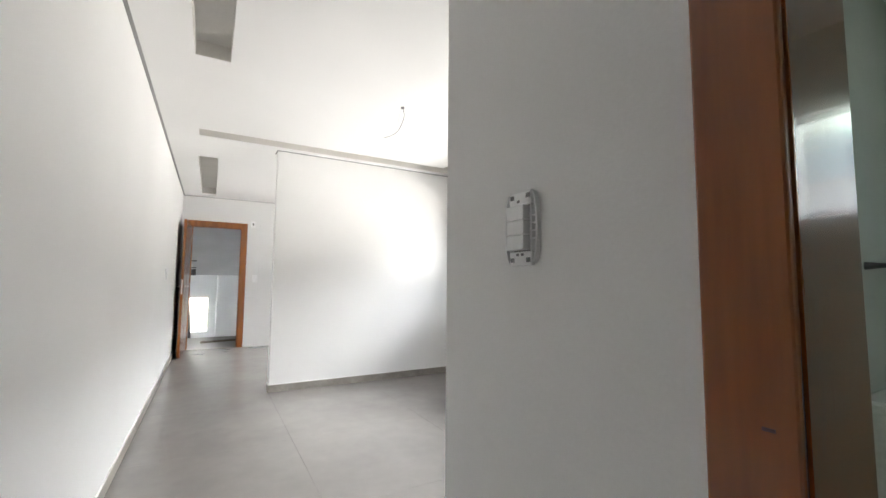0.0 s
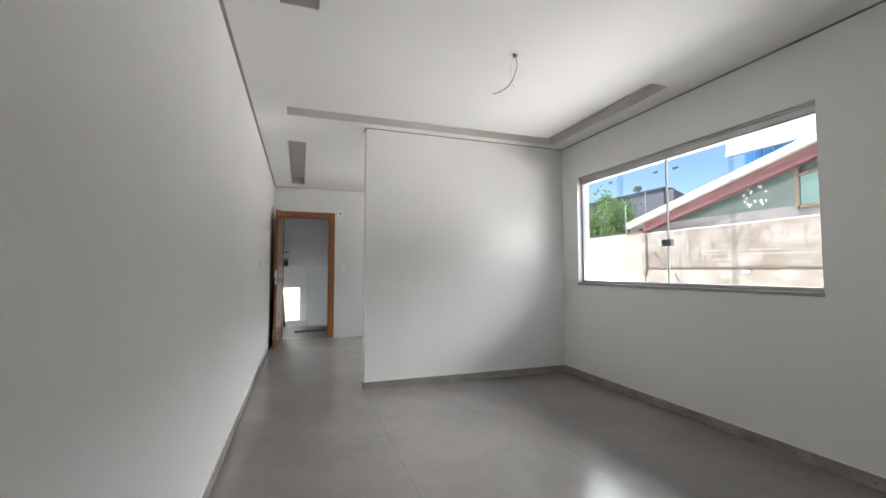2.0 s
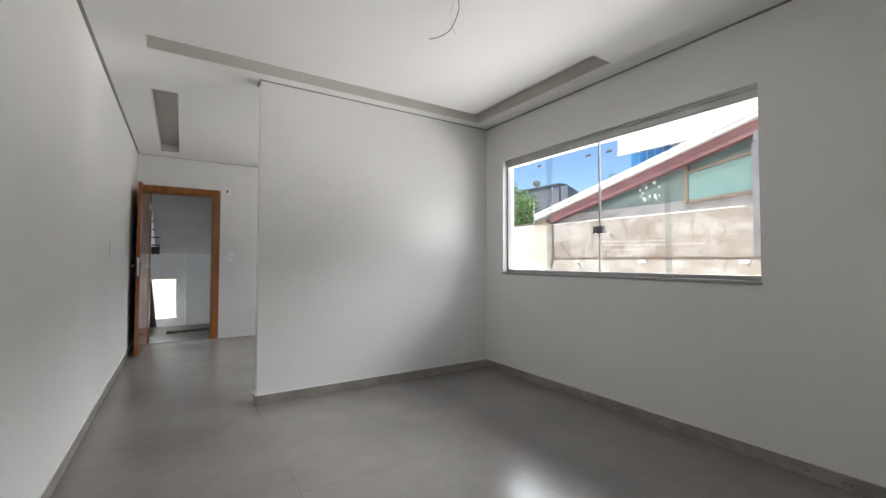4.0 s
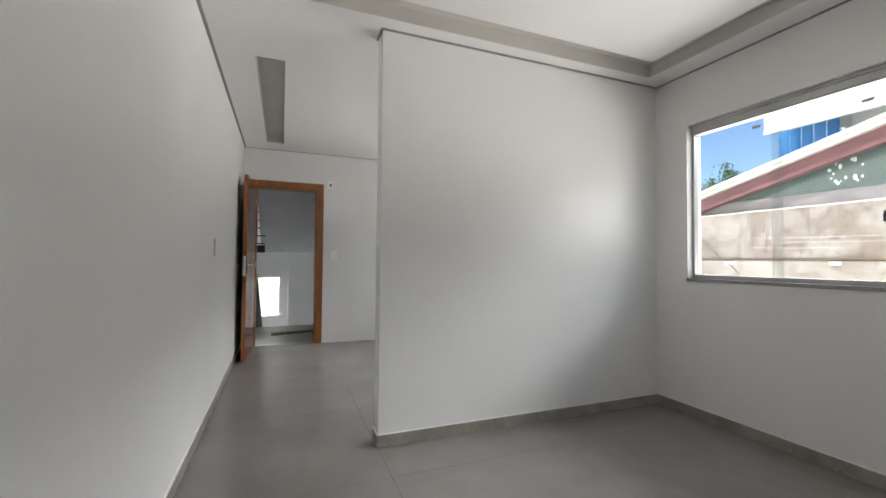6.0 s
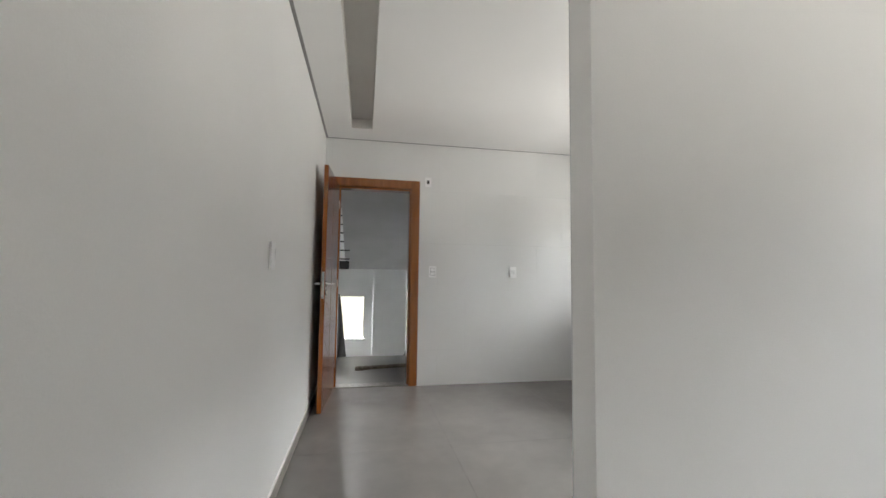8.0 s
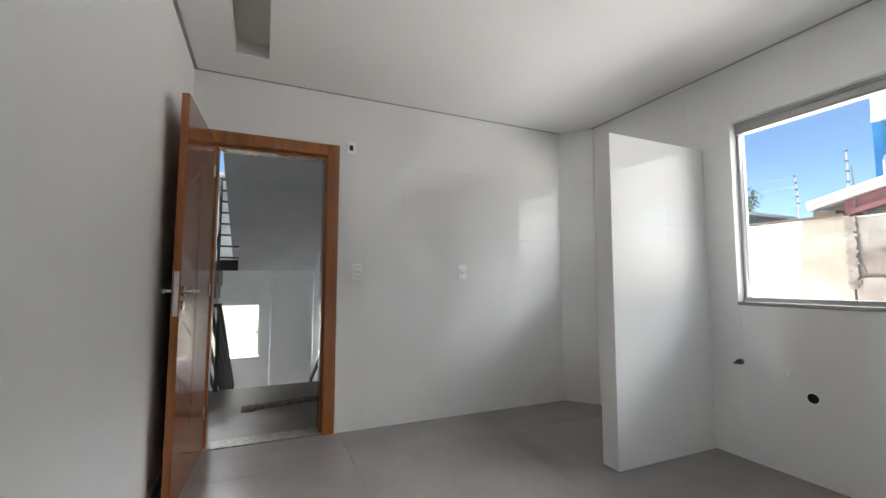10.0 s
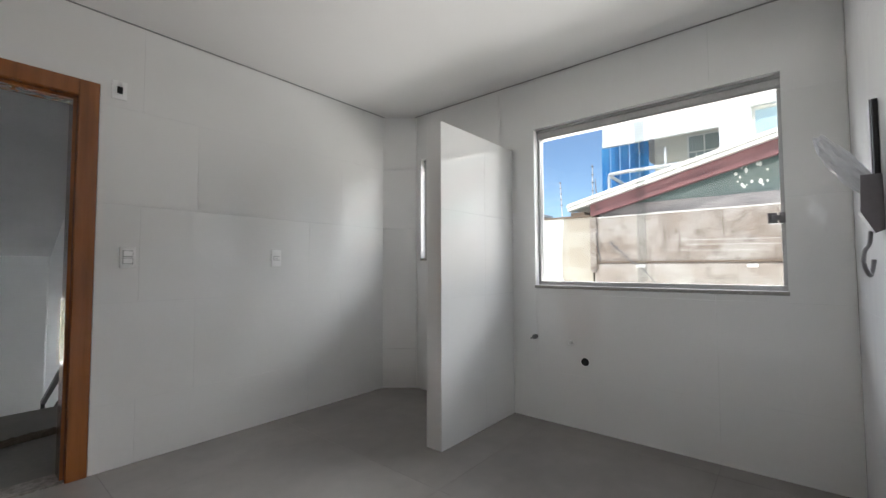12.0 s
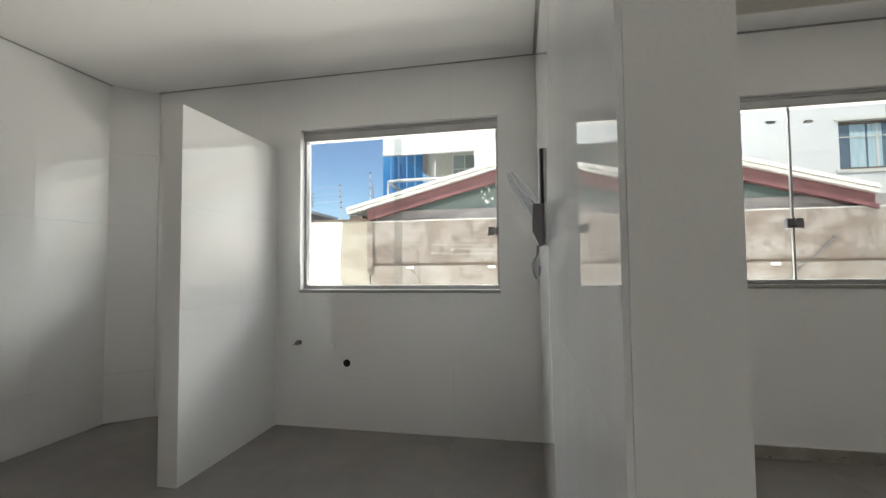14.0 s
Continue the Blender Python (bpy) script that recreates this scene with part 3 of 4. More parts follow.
# Holes and slots drawn as dark plates, their shade in the colour.
for u in (-0.019, 0.019):
    for v in (-0.051, 0.051):
        part("screw_hole", boxes((u - 0.0045, u + 0.0045, -0.0106, -0.0101, v - 0.0035, v + 0.0035), m=ms), M["greyplastic"], sw, "dark square screw hole")
for u, v in ((-0.004, 0.0435), (-0.006, -0.0425), (0.005, -0.0425)):
    part("terminal_slot", boxes((u - 0.003, u + 0.003, -0.0106, -0.0101, v - 0.002, v + 0.002), m=ms), M["greyplastic"], sw)


cable = base("ceiling_cable", (1.729, 2.294, H), "two loose grey wires hanging from a small ceiling outlet", "cable")
part("outlet", cyl(bmesh.new(), (1.729, 2.294, H - 0.012), (1.729, 2.294, H + 0.03), 0.014), M["greyplastic"], cable)
o = Vector((1.729, 2.294, H))
rt = Vector((0.87, -0.5, 0))
part("wire", tube(bmesh.new(), [o, o + rt * 0.012 + Vector((0, 0, -0.08)), o - rt * 0.03 + Vector((0, 0, -0.19)), o - rt * 0.09 + Vector((0, 0, -0.235)), o - rt * 0.145 + Vector((0, 0, -0.25))], 0.0024), M["wire"], cable, "thick dark wire", True)
part("wire", tube(bmesh.new(), [o, o - rt * 0.025 + Vector((0, 0, -0.07)), o - rt * 0.03 + Vector((0, 0, -0.15)), o - rt * 0.008 + Vector((0, 0, -0.22))], 0.0014), M["whitewire"], cable, "thin pale wire", True)

# intercom on the tiled partition
ic = base("intercom", (2.5, 4.127, 1.23), "dark grey wall intercom handset half wrapped in clear plastic", "intercom")
part("wall_plate", boxes((2.535, 2.575, 4.1268, 4.146, 1.42, 1.70), bevel=0.002), M["steelgrey"], ic, "grey wall plate")
part("slot", boxes((2.515, 2.5345, 4.1268, 4.142, 1.42, 1.695), bevel=0.001), M["black"], ic, "black open slot")
part("cradle", prism([(4.127, 1.28), (4.127, 1.428), (4.180, 1.428), (4.184, 1.30), (4.150, 1.225), (4.127, 1.235)], "x", 2.49, 2.56), M["greyplastic"], ic, "dark grey handset cradle")
part("hook_cord", tube(bmesh.new(), [(2.53, 4.157, 1.235), (2.53, 4.162, 1.19), (2.505, 4.177, 1.165), (2.49, 4.182, 1.12), (2.505, 4.167, 1.08), (2.53, 4.157, 1.10), (2.535, 4.152, 1.135)], 0.007), M["greyplastic"], ic, "curled grey cord", True)
fb = bmesh.new()
bmesh.ops.create_icosphere(fb, subdivisions=4, radius=1)
fm = Matrix.Translation((2.52, 4.212, 1.465)) @ pose(0, 0, 0, -33, 0, 0) @ Matrix.Diagonal((0.028, 0.036, 0.14, 1))
for v in fb.verts:
    k = 1 + 0.22 * noise.noise(v.co * 3.1) + 0.12 * noise.noise(v.co * 8.3)
    v.co = fm @ (v.co * k)
part("plastic_wrap", fb, M["film"], ic, "crumpled clear plastic film")

# sink wall plumbing
tp = base("capped_pipe", (3.288, 5.84, 0.60), "dark threaded pipe plug sticking out of the tiles", "pipe")
part("plug", cyl(cyl(bmesh.new(), (3.289, 5.83, 0.60), (3.256, 5.83, 0.60), 0.017), (3.256, 5.83, 0.60), (3.226, 5.845, 0.592), 0.011, 0.004), M["wire"], tp)
tv = base("pipe_stub", (3.288, 5.562, 0.583), "short white pipe end in the tiled wall", "pipe")
part("stub", cyl(cyl(bmesh.new(), (3.29, 5.562, 0.583), (3.276, 5.562, 0.583), 0.017), (3.276, 5.562, 0.583), (3.256, 5.562, 0.583), 0.011), M["plastic"], tv)
dr = base("drain_hole", (3.288, 5.464, 0.462), "round black waste pipe opening with a white rim", "pipe")
rim = bmesh.new()
tube(rim, [(3.2865, 5.464 + 0.030 * math.cos(a), 0.462 + 0.030 * math.sin(a)) for a in [i * math.pi / 8 for i in range(17)]], 0.003, 6, 2)
part("rim", rim, M["plastic"], dr)
# Solid black disc stands for the shaded inside of the pipe.
part("opening", cyl(bmesh.new(), (3.293, 5.464, 0.462), (3.2855, 5.464, 0.462), 0.029, n=24), M["hole"], dr)

# ---- tiled screen wall ----
stub = part("screen_wall", boxes((2.421, XW, 6.026, 6.13, -0.002, 2.022)), M["paint"], kind="structure", label="low tiled screen wall between kitchen and laundry")

# ---- bathroom ----
part("bathroom_tiles_side", boxes((1.026, XW, -0.05, -0.041, 0, H)), M["bath"], kind="structure", label="pale wall tiles with the bathroom's green light in their colour")
part("bathroom_tiles_end", cells((XW - 0.009, XW - 0.001), (-3.2, BAT[0], BAT[1], -0.05), (0, BAT[2], BAT[3], H), lambda x, y, z: not (BAT[0] < y < BAT[1] and BAT[2] < z < BAT[3])),
     M["bath"], kind="structure", label="pale wall tiles with the bathroom's green light in their colour")
part("wall_bathroom_far", boxes((1.05, XW, -2.15, -2.0, 0, H)), M["bath"], kind="structure", label="plain tiled wall")
sh = base("shower_cable", (XW - 0.01, -0.1, 2.4), "loose dark wire hanging from the bathroom wall", "cable")
part("wire", tube(bmesh.new(), [(3.29, -0.09, 2.42), (3.22, -0.17, 2.42), (3.2, -0.22, 2.33), (3.2, -0.16, 2.17), (3.2, -0.19, 2.0), (3.2, -0.17, 1.90)], 0.008), M["wire"], sh, smooth=True)
tb = base("shower_tap", (2.7, -0.05, 1.24), "small dark tap stem on the bathroom wall", "tap")
part("stem", cyl(bmesh.new(), (2.75, -0.05, 1.235), (2.75, -0.14, 1.235), 0.016, 0.006), M["wire"], tb)
to = base("toilet", (2.6, -0.42, 0), "white ceramic toilet with its lid raised", "toilet")
bo = bmesh.new()
bmesh.ops.create_uvsphere(bo, u_segments=32, v_segments=16, radius=1, matrix=Matrix.Translation((2.62, -0.46, 0.26)) @ Matrix.Diagonal((0.19, 0.26, 0.17, 1)))
cyl(bo, (2.62, -0.40, 0), (2.62, -0.40, 0.24), 0.12, 0.14, n=28)
part("bowl", bo, M["ceramic"], to, "white ceramic bowl", True)
se = bmesh.new()
tube(se, [(2.62 + 0.17 * math.cos(a), -0.46 + 0.23 * math.sin(a), 0.42) for a in [i * math.pi / 8 for i in range(17)]], 0.02, 8, 3)
part("seat", se, M["ceramic"], to, "white seat", True)
part("tank", boxes((2.42, 2.82, -0.22, -0.06, 0.40, 0.76), bevel=0.03), M["ceramic"], to, "white cistern")


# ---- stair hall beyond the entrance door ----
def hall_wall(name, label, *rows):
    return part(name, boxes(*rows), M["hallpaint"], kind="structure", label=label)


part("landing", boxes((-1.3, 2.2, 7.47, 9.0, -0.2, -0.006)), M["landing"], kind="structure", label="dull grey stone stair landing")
hall_wall("hall_wall_side", "white stair hall side wall", (2.2, 2.35, 7.47, 12.65, -2.9, 4.5))
hall_wall("hall_wall_outer", "white stair hall side wall", (-1.45, -1.3, 7.47, 12.65, -2.9, 4.5))
hall_wall("hall_wall_near", "white wall above the flat's entrance", (-1.3, 2.2, 7.471, 7.6, 2.95, 4.5))
hall_wall("hall_wall_near_side", "white wall beside the entrance", (-1.3, -0.15, 7.3, 7.47, -2.9, 4.5))
hall_wall("hall_roof", "plain stair hall ceiling", (-1.45, 2.35, 7.47, 12.65, 4.5, 4.65))
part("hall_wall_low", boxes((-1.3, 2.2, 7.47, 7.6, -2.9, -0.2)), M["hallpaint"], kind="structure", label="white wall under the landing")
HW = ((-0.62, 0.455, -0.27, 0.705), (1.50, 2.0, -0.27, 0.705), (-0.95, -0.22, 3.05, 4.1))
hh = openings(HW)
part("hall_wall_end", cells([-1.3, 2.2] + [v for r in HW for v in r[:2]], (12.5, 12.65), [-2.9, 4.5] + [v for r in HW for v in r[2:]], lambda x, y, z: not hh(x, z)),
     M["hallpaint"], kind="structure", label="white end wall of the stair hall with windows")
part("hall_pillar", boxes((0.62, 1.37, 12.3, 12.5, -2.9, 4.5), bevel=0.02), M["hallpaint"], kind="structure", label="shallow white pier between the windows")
for i, r in enumerate(HW):
    hwn = base("window_%d" % (i + 5), ((r[0] + r[1]) / 2, 12.57, r[2]), "small white-framed window in the stair hall", "window")
    hwn["kind"] = "structure"
    part("window_frame", boxes((r[0], r[0] + 0.03, 12.54, 12.58, r[2], r[3]), (r[1] - 0.03, r[1], 12.54, 12.58, r[2], r[3]), (r[0] + 0.03, r[1] - 0.03, 12.54, 12.58, r[2], r[2] + 0.03),
         (r[0] + 0.03, r[1] - 0.03, 12.54, 12.58, r[3] - 0.04, r[3])), M["roofmetal"], hwn)
    g = part("pane", boxes((r[0] + 0.03, r[1] - 0.03, 12.556, 12.562, r[2] + 0.03, r[3] - 0.04)), M["glass"], hwn)
    g.visible_shadow = False
    if i == 0:
        part("latch", boxes((0.385, 0.425, 12.52, 12.54, 0.14, 0.20)), M["black"], hwn)

st = base("stair_down", (0.62, 9.0, -1.4), "grey stone flight of steps going down from the landing", "stairs")
for i in range(8):
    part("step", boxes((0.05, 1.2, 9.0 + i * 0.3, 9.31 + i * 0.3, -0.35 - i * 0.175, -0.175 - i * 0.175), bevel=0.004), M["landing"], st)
part("half_landing_below", boxes((-1.3, 2.2, 11.4, 12.5, -1.6, -1.4)), M["landing"], kind="structure", label="lower half landing")
up = base("stair_up", (-0.62, 9.0, 0), "flight of steps going up beside the landing", "stairs")
for i in range(8):
    part("step", boxes((-1.29, -0.1, 9.0 + i * 0.3, 9.31 + i * 0.3, i * 0.175 - 0.2, 0.175 + i * 0.175 - 0.001), bevel=0.004), M["landing"], up)
part("half_landing_above", boxes((-1.3, 0.045, 11.4, 12.5, 1.27, 1.45)), M["hallpaint"], kind="structure", label="upper half landing slab")
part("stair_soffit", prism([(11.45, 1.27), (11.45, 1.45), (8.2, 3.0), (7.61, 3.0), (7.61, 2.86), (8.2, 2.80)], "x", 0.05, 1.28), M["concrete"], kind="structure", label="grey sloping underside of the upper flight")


def rail(name, x, pts, drops, label):
    e = base(name, (x, pts[0][0], 0), label, "railing")
    d = Vector((0, pts[1][0] - pts[0][0], pts[1][1] - pts[0][1]))
    L = d.length
    ang = math.degrees(math.atan2(d.z, d.y))
    m = Matrix.Translation((x, pts[0][0], pts[0][1])) @ pose(0, 0, 0, ang, 0, 0)
    for k, dz in enumerate(drops):
        s = 0.022 if k == 0 else 0.016
        part("handrail" if k == 0 else "bar", boxes((x - s, x + s, 0, L, -s, s), m=Matrix.Translation((0, pts[0][0], pts[0][1] - dz)) @ pose(0, 0, 0, ang, 0, 0)), M["black"], e)
    for (y, z) in pts:
        part("post", boxes((x - 0.018, x + 0.018, y - 0.018, y + 0.018, z - 0.98, z)), M["black"], e)
    return e


lower = rail("stair_rail", 0.073, ((8.95, 0.855), (11.9, -0.61)), (0, 0.18, 0.36, 0.52, 0.66), "black painted steel railing with sloping bars")
part("end_bar", boxes((-0.026, 0.051, 8.932, 8.968, 0.837, 0.873)), M["black"], lower)
rail("stair_rail", -0.01, ((8.95, 0.855), (11.9, -0.61)), (0, 0.36, 0.62, 0.8), "black painted steel railing with sloping bars")
rail("stair_rail", 1.24, ((9.1, 0.55), (11.25, -0.48)), (0, 0.3, 0.6), "black painted steel railing with sloping bars")
rail("stair_rail", -0.11, ((8.9, 1.35), (10.62, 2.52)), (0, 0.15, 0.30, 0.45, 0.60), "black painted steel railing with sloping bars")
gd = base("guard_rail", (-0.03, 10.64, 1.25), "black steel guard with level rungs on the stair", "railing")
part("post", boxes((-0.12, -0.085, 10.62, 10.655, 1.25, 2.56)), M["black"], gd)
for k in range(8):
    part("rung", boxes((-0.085, 0.15, 10.63, 10.65, 1.42 + k * 0.158, 1.444 + k * 0.158)), M["black"], gd)
part("kick_plate", boxes((-0.12, 0.145, 10.66, 10.69, 1.25, 1.40)), M["black"], gd)

rg = bmesh.new()
bmesh.ops.create_grid(rg, x_segments=60, y_segments=14, size=1)
for v in rg.verts:
    u, w = v.co.x, v.co.y
    prof = math.sqrt(max(0.0, 1 - w * w))
    wid = 0.055 + 0.035 * math.exp(-((u + 0.8) / 0.25) ** 2) + 0.012 * noise.noise(Vector((u * 4, 0, 3)))
    v.co = Vector((0.66 + u * 0.32, 8.22 + u * 0.06 + w * wid + 0.012 * noise.noise(Vector((u * 6, 1, 0))),
                   -0.004 + prof * (0.028 + 0.016 * noise.noise(Vector((u * 9, w * 2, 5)))) + 0.004 * noise.noise(Vector((u * 30, w * 8, 2)))))
cloth = part("floor_cloth", rg, M["rag"], None, "rolled dirty brown cloth lying on the stone landing", True)
cloth["category"] = "cloth"

# ---- outside: the neighbour's boundary wall and lean-to house ----
XB = 7.4
bwall = base("boundary_wall", (XB, 2, -2.9), "tall stained plaster boundary wall facing the windows", "wall")
part("plaster_wall", cells((XB, XB + 0.15), (-9.0, 2.75, 2.89, 6.83), (-2.9, 1.3, 1.93), lambda x, y, z: not (2.75 < y < 2.89 and z > 1.3)), M["plaster"], bwall, "brown stained plaster")
part("lower_wall", boxes((XB - 0.03, XB - 0.001, -9.0, 6.83, -2.9, 1.165)), M["plasterlow"], bwall, "paler lower plaster face")
part("ledge", boxes((XB - 0.05, XB - 0.001, -9.0, 6.86, 1.18, 1.205)), M["brownmetal"], bwall, "thin dark ledge")
cap = bmesh.new()
for i in range(52):
    ya, yb = -9 + i * 0.305, -9 + (i + 1) * 0.305
    if 2.73 < yb < 3.2:
        continue
    box(cap, XB - 0.008, XB + 0.16, ya, min(yb, 6.83), 1.93, 1.945 + 0.008 * noise.noise(Vector((i * 1.7, 0, 0))))
part("mortar_edge", cap, M["caulk"], bwall, "pale rough mortar edge")
lw = base("side_boundary_wall", (XB, 10, -2.9), "cream plaster boundary wall in full sun", "wall")
part("plaster_wall", boxes((XB - 0.02, XB + 0.13, 6.86, 16.0, -2.9, 1.965)), M["cream"], lw, "cream plaster with a peeling edge")
part("coping", boxes((XB - 0.05, XB + 0.16, 6.9, 16.0, 1.965, 1.995), bevel=0.005), M["brownmetal"], lw, "thin dark coping")
# Whiter skin over the far stretch of wall, with an uneven edge.
edge = [(7.36 + 0.035 * noise.noise(Vector((0, 4, 1.9 - k * 0.21))) + 0.012 * k % 0.05, 1.96 - k * 0.24) for k in range(18)]
part("white_paint", prism([(16.0, -2.2), (16.0, 1.962)] + edge, "x", XB - 0.026, XB - 0.0205), M["outwhite"], lw, "white stretch of wall with an uneven edge")
bro = bmesh.new()
for i in range(26):
    z = 1.93 - i * 0.035
    r = 0.05 + 0.05 * noise.noise(Vector((i * 0.9, 3, 1)))
    box(bro, XB - 0.045 - r * 0.3, XB - 0.001, 6.84 - r, 6.86 + r * 0.6, z - 0.04, z)
part("broken_edge", bro, M["plaster"], lw, "crumbling brown edge")
# hall side view of a sunlit wall
ew = base("garden_wall", (0.5, 15.5, -2.9), "sunlit cream plaster wall beyond the stair hall", "wall")
part("plaster_wall", boxes((-8, XB - 0.05, 15.5, 15.65, -2.9, 1.2)), M["beige"], ew)

house = base("neighbour_house", (8.5, 3, -2.9), "lean-to house with a white metal roof edge and burgundy gable beam", "house")
AP, T0, T1 = (2.95, 3.225), (7.27, 2.12), (-0.75, 2.16)


def slope_band(z_a, z_b, x0, x1, clip=0.0):
    """A band along the roof slopes, between z_a and z_b under their line; clip: how far short of the low end it stops."""
    a, b, c = (T0[0] - clip, T0[1] + clip * 0.2558), AP, T1
    return prism([(a[0], a[1] - z_a), (b[0], b[1] - z_a), (c[0], c[1] - z_a), (c[0], c[1] - z_b), (b[0], b[1] - z_b), (a[0], a[1] - z_b)], "x", x0, x1)


part("masonry_wall", boxes((XB + 0.16, XB + 0.3, -6.0, 6.75, -2.9, 2.14)), M["greyplaster"], house, "grey plastered wall strip")
part("gable_glazing", prism([(6.6, 2.14), (2.95, 3.04), (-0.7, 2.14)], "x", XB + 0.2, XB + 0.22), M["teal"], house, "sloping green glass gable")
part("gable_beam", slope_band(0.045, 0.24, XB + 0.02, XB + 0.14, 0.36), M["fascia"], house, "burgundy painted gable beam")
part("beam_flange", slope_band(0.2, 0.262, XB - 0.05, XB + 0.019, 0.42), M["fascia"], house, "burgundy lower flange catching the sun")
part("roof_edge", slope_band(-0.075, -0.02, XB - 0.10, XB + 0.16), M["roofmetal"], house, "white sheet metal roof edge")
part("roof_edge_lower", slope_band(-0.012, 0.04, XB - 0.07, XB + 0.16), M["roofmetal"], house, "white lower roof edge")
roof = part("roof", slope_band(-0.05, 0.0, XB + 0.161, XB + 3.6), M["roofmetal"], house, "white sheet metal roof")
ends = bmesh.new()
box(ends, XB + 0.0, XB + 0.3, 7.0, 7.24, 1.99, 2.06)
box(ends, XB + 0.02, XB + 0.2, 6.8, 7.1, 1.94, 1.99)
part("rafter_end", ends, M["brownmetal"], house)
post = base("steel_post", (XB - 0.1, 2.84, 1.2), "flat grey steel post bolted against the wall", "post")
part("plate", boxes((XB - 0.10, XB - 0.05, 2.85, 3.025, 1.21, 2.83), (XB - 0.105, XB - 0.1, 2.93, 2.955, 2.3, 2.325), (XB - 0.105, XB - 0.1, 2.93, 2.955, 2.55, 2.575), bevel=0.002), M["greysteel"], post)
part("cap", boxes((XB - 0.12, XB - 0.02, 2.88, 3.0, 2.83, 2.97), bevel=0.004), M["greysteel"], post)
gwn = base("tilted_glass_window", (XB + 0.1, 3.5, 2.1), "tilting green glass window with a brown frame in the gable", "window")
part("glass_leaf", prism([(4.0, 2.13), (4.0, 2.56), (2.97, 2.72), (2.97, 2.18)], "x", XB + 0.12, XB + 0.13), M["teal2"], gwn, "bright green glass leaf")
part("frame", boxes((XB + 0.10, XB + 0.16, 4.0, 4.06, 2.08, 2.72), (XB + 0.10, XB + 0.14, 2.97, 3.01, 2.1, 2.86)), M["brownmetal"], gwn)
tb2 = prism([(4.03, 2.56), (4.03, 2.60), (2.95, 2.77), (2.95, 2.72)], "x", XB + 0.10, XB + 0.15)
part("top_rail", tb2, M["brownmetal"], gwn)
bb = prism([(4.03, 2.075), (4.03, 2.125), (2.95, 2.18), (2.95, 2.13)], "x", XB + 0.10, XB + 0.15)
part("bottom_rail", bb, M["brownmetal"], gwn)
gws = base("hinged_glass_window", (XB + 0.1, 2.3, 2.1), "green glass window with a brown frame in the gable", "window")
part("glass_leaf", prism([(2.80, 2.13), (2.80, 2.62), (0.95, 2.44), (0.95, 2.12)], "x", XB + 0.12, XB + 0.13), M["teal2"], gws, "green glass leaf")
part("top_rail", prism([(2.82, 2.62), (2.82, 2.67), (0.95, 2.50), (0.95, 2.45)], "x", XB + 0.10, XB + 0.15), M["brownmetal"], gws)
part("frame", boxes((XB + 0.10, XB + 0.16, 2.78, 2.84, 2.08, 2.72), (XB + 0.10, XB + 0.15, 0.95, 1.0, 2.08, 2.46)), M["brownmetal"], gws)
fl = bmesh.new()
rnd = random.Random(5)
for i in range(16):
    y, z = 4.75 + rnd.uniform(-0.22, 0.16), 2.38 + rnd.uniform(-0.16, 0.17)
    s = rnd.uniform(0.008, 0.024)
    bmesh.ops.create_icosphere(fl, subdivisions=2, radius=1, matrix=Matrix.Translation((XB + 0.2, y, z)) @ Matrix.Diagonal((0.003, s, s * rnd.uniform(1, 1.9), 1)))
part("paint_flecks", fl, M["paintfleck"], house, "white paint splashes", kind="stuff")
rub = base("broken_bricks", (XB + 0.05, 2.82, 1.3), "mortar lumps and one orange brick in the wall gap", "bricks")
rr = random.Random(11)
for side, y0 in ((0, 2.765), (1, 2.875)):
    for i in range(8):
        y, z, t = y0 + rr.uniform(-0.012, 0.012), 1.3 + i * 0.078, rr.uniform(-14, 14)
        bm = boxes((-0.045, 0.045, -0.027, 0.027, 0, 0.07 + rr.uniform(-0.02, 0.01)), bevel=0.015)
        for v in bm.verts:
            v.co += noise.noise_vector(v.co * 23 + Vector((i, side * 9, 0))) * 0.018
        bmesh.ops.transform(bm, matrix=Matrix.Translation((XB + 0.025 + rr.uniform(-0.02, 0.02), y, z)) @ pose(0, 0, 0, t, t, t), verts=bm.verts)
        part("mortar_lump", bm, M["plaster"], rub, smooth=True)
part("brick", boxes((-0.05, 0.05, -0.033, 0.033, 0, 0.27), bevel=0.008, m=Matrix.Translation((XB - 0.01, 2.815, 1.42)) @ pose(0, 0, 0, 4, 0, 6)), M["brick"], rub, "orange hollow brick on end")
for i, y in enumerate((6.11, 4.72, 3.15, 0.58, -0.95)):
    lb = base("wall_junction_box", (XB - 0.06, y, 1.12), "small white plastic box under the ledge", "junction box", "boxes along the boundary wall")
    part("body", boxes((XB - 0.075, XB - 0.03, y - 0.06, y + 0.06, 1.105, 1.15), bevel=0.006), M["plastic"], lb)


def fence_post(y, z0, z1, lean, x=XB + 0.05):
    e = base("fence_post", (x, y, z0), "thin grey electric fence post with insulators", "fence post", "electric fence posts")
    top = Vector((x, y + lean, z1))
    part("pole", cyl(bmesh.new(), (x, y, z0), top, 0.012, 0.009, n=10), M["palesteel"], e)
    for k in range(5):
        p = Vector((x, y, z0)).lerp(top, 0.35 + 0.155 * k)
        part("insulator", cyl(bmesh.new(), p + Vector((-0.02, -0.02, 0)), p + Vector((0.02, 0.02, 0.012)), 0.013, n=8), M["black"], e)
    return top


fence_post(6.87, 1.96, 2.85, 0.0)
fence_post(7.42, 1.99, 2.64, 0.03)
fence_post(10.5, 1.99, 2.75, 0.0)
fw = base("fence_wires", (XB + 0.05, 8.5, 2.3), "thin pale fence wires between the posts", "wires")
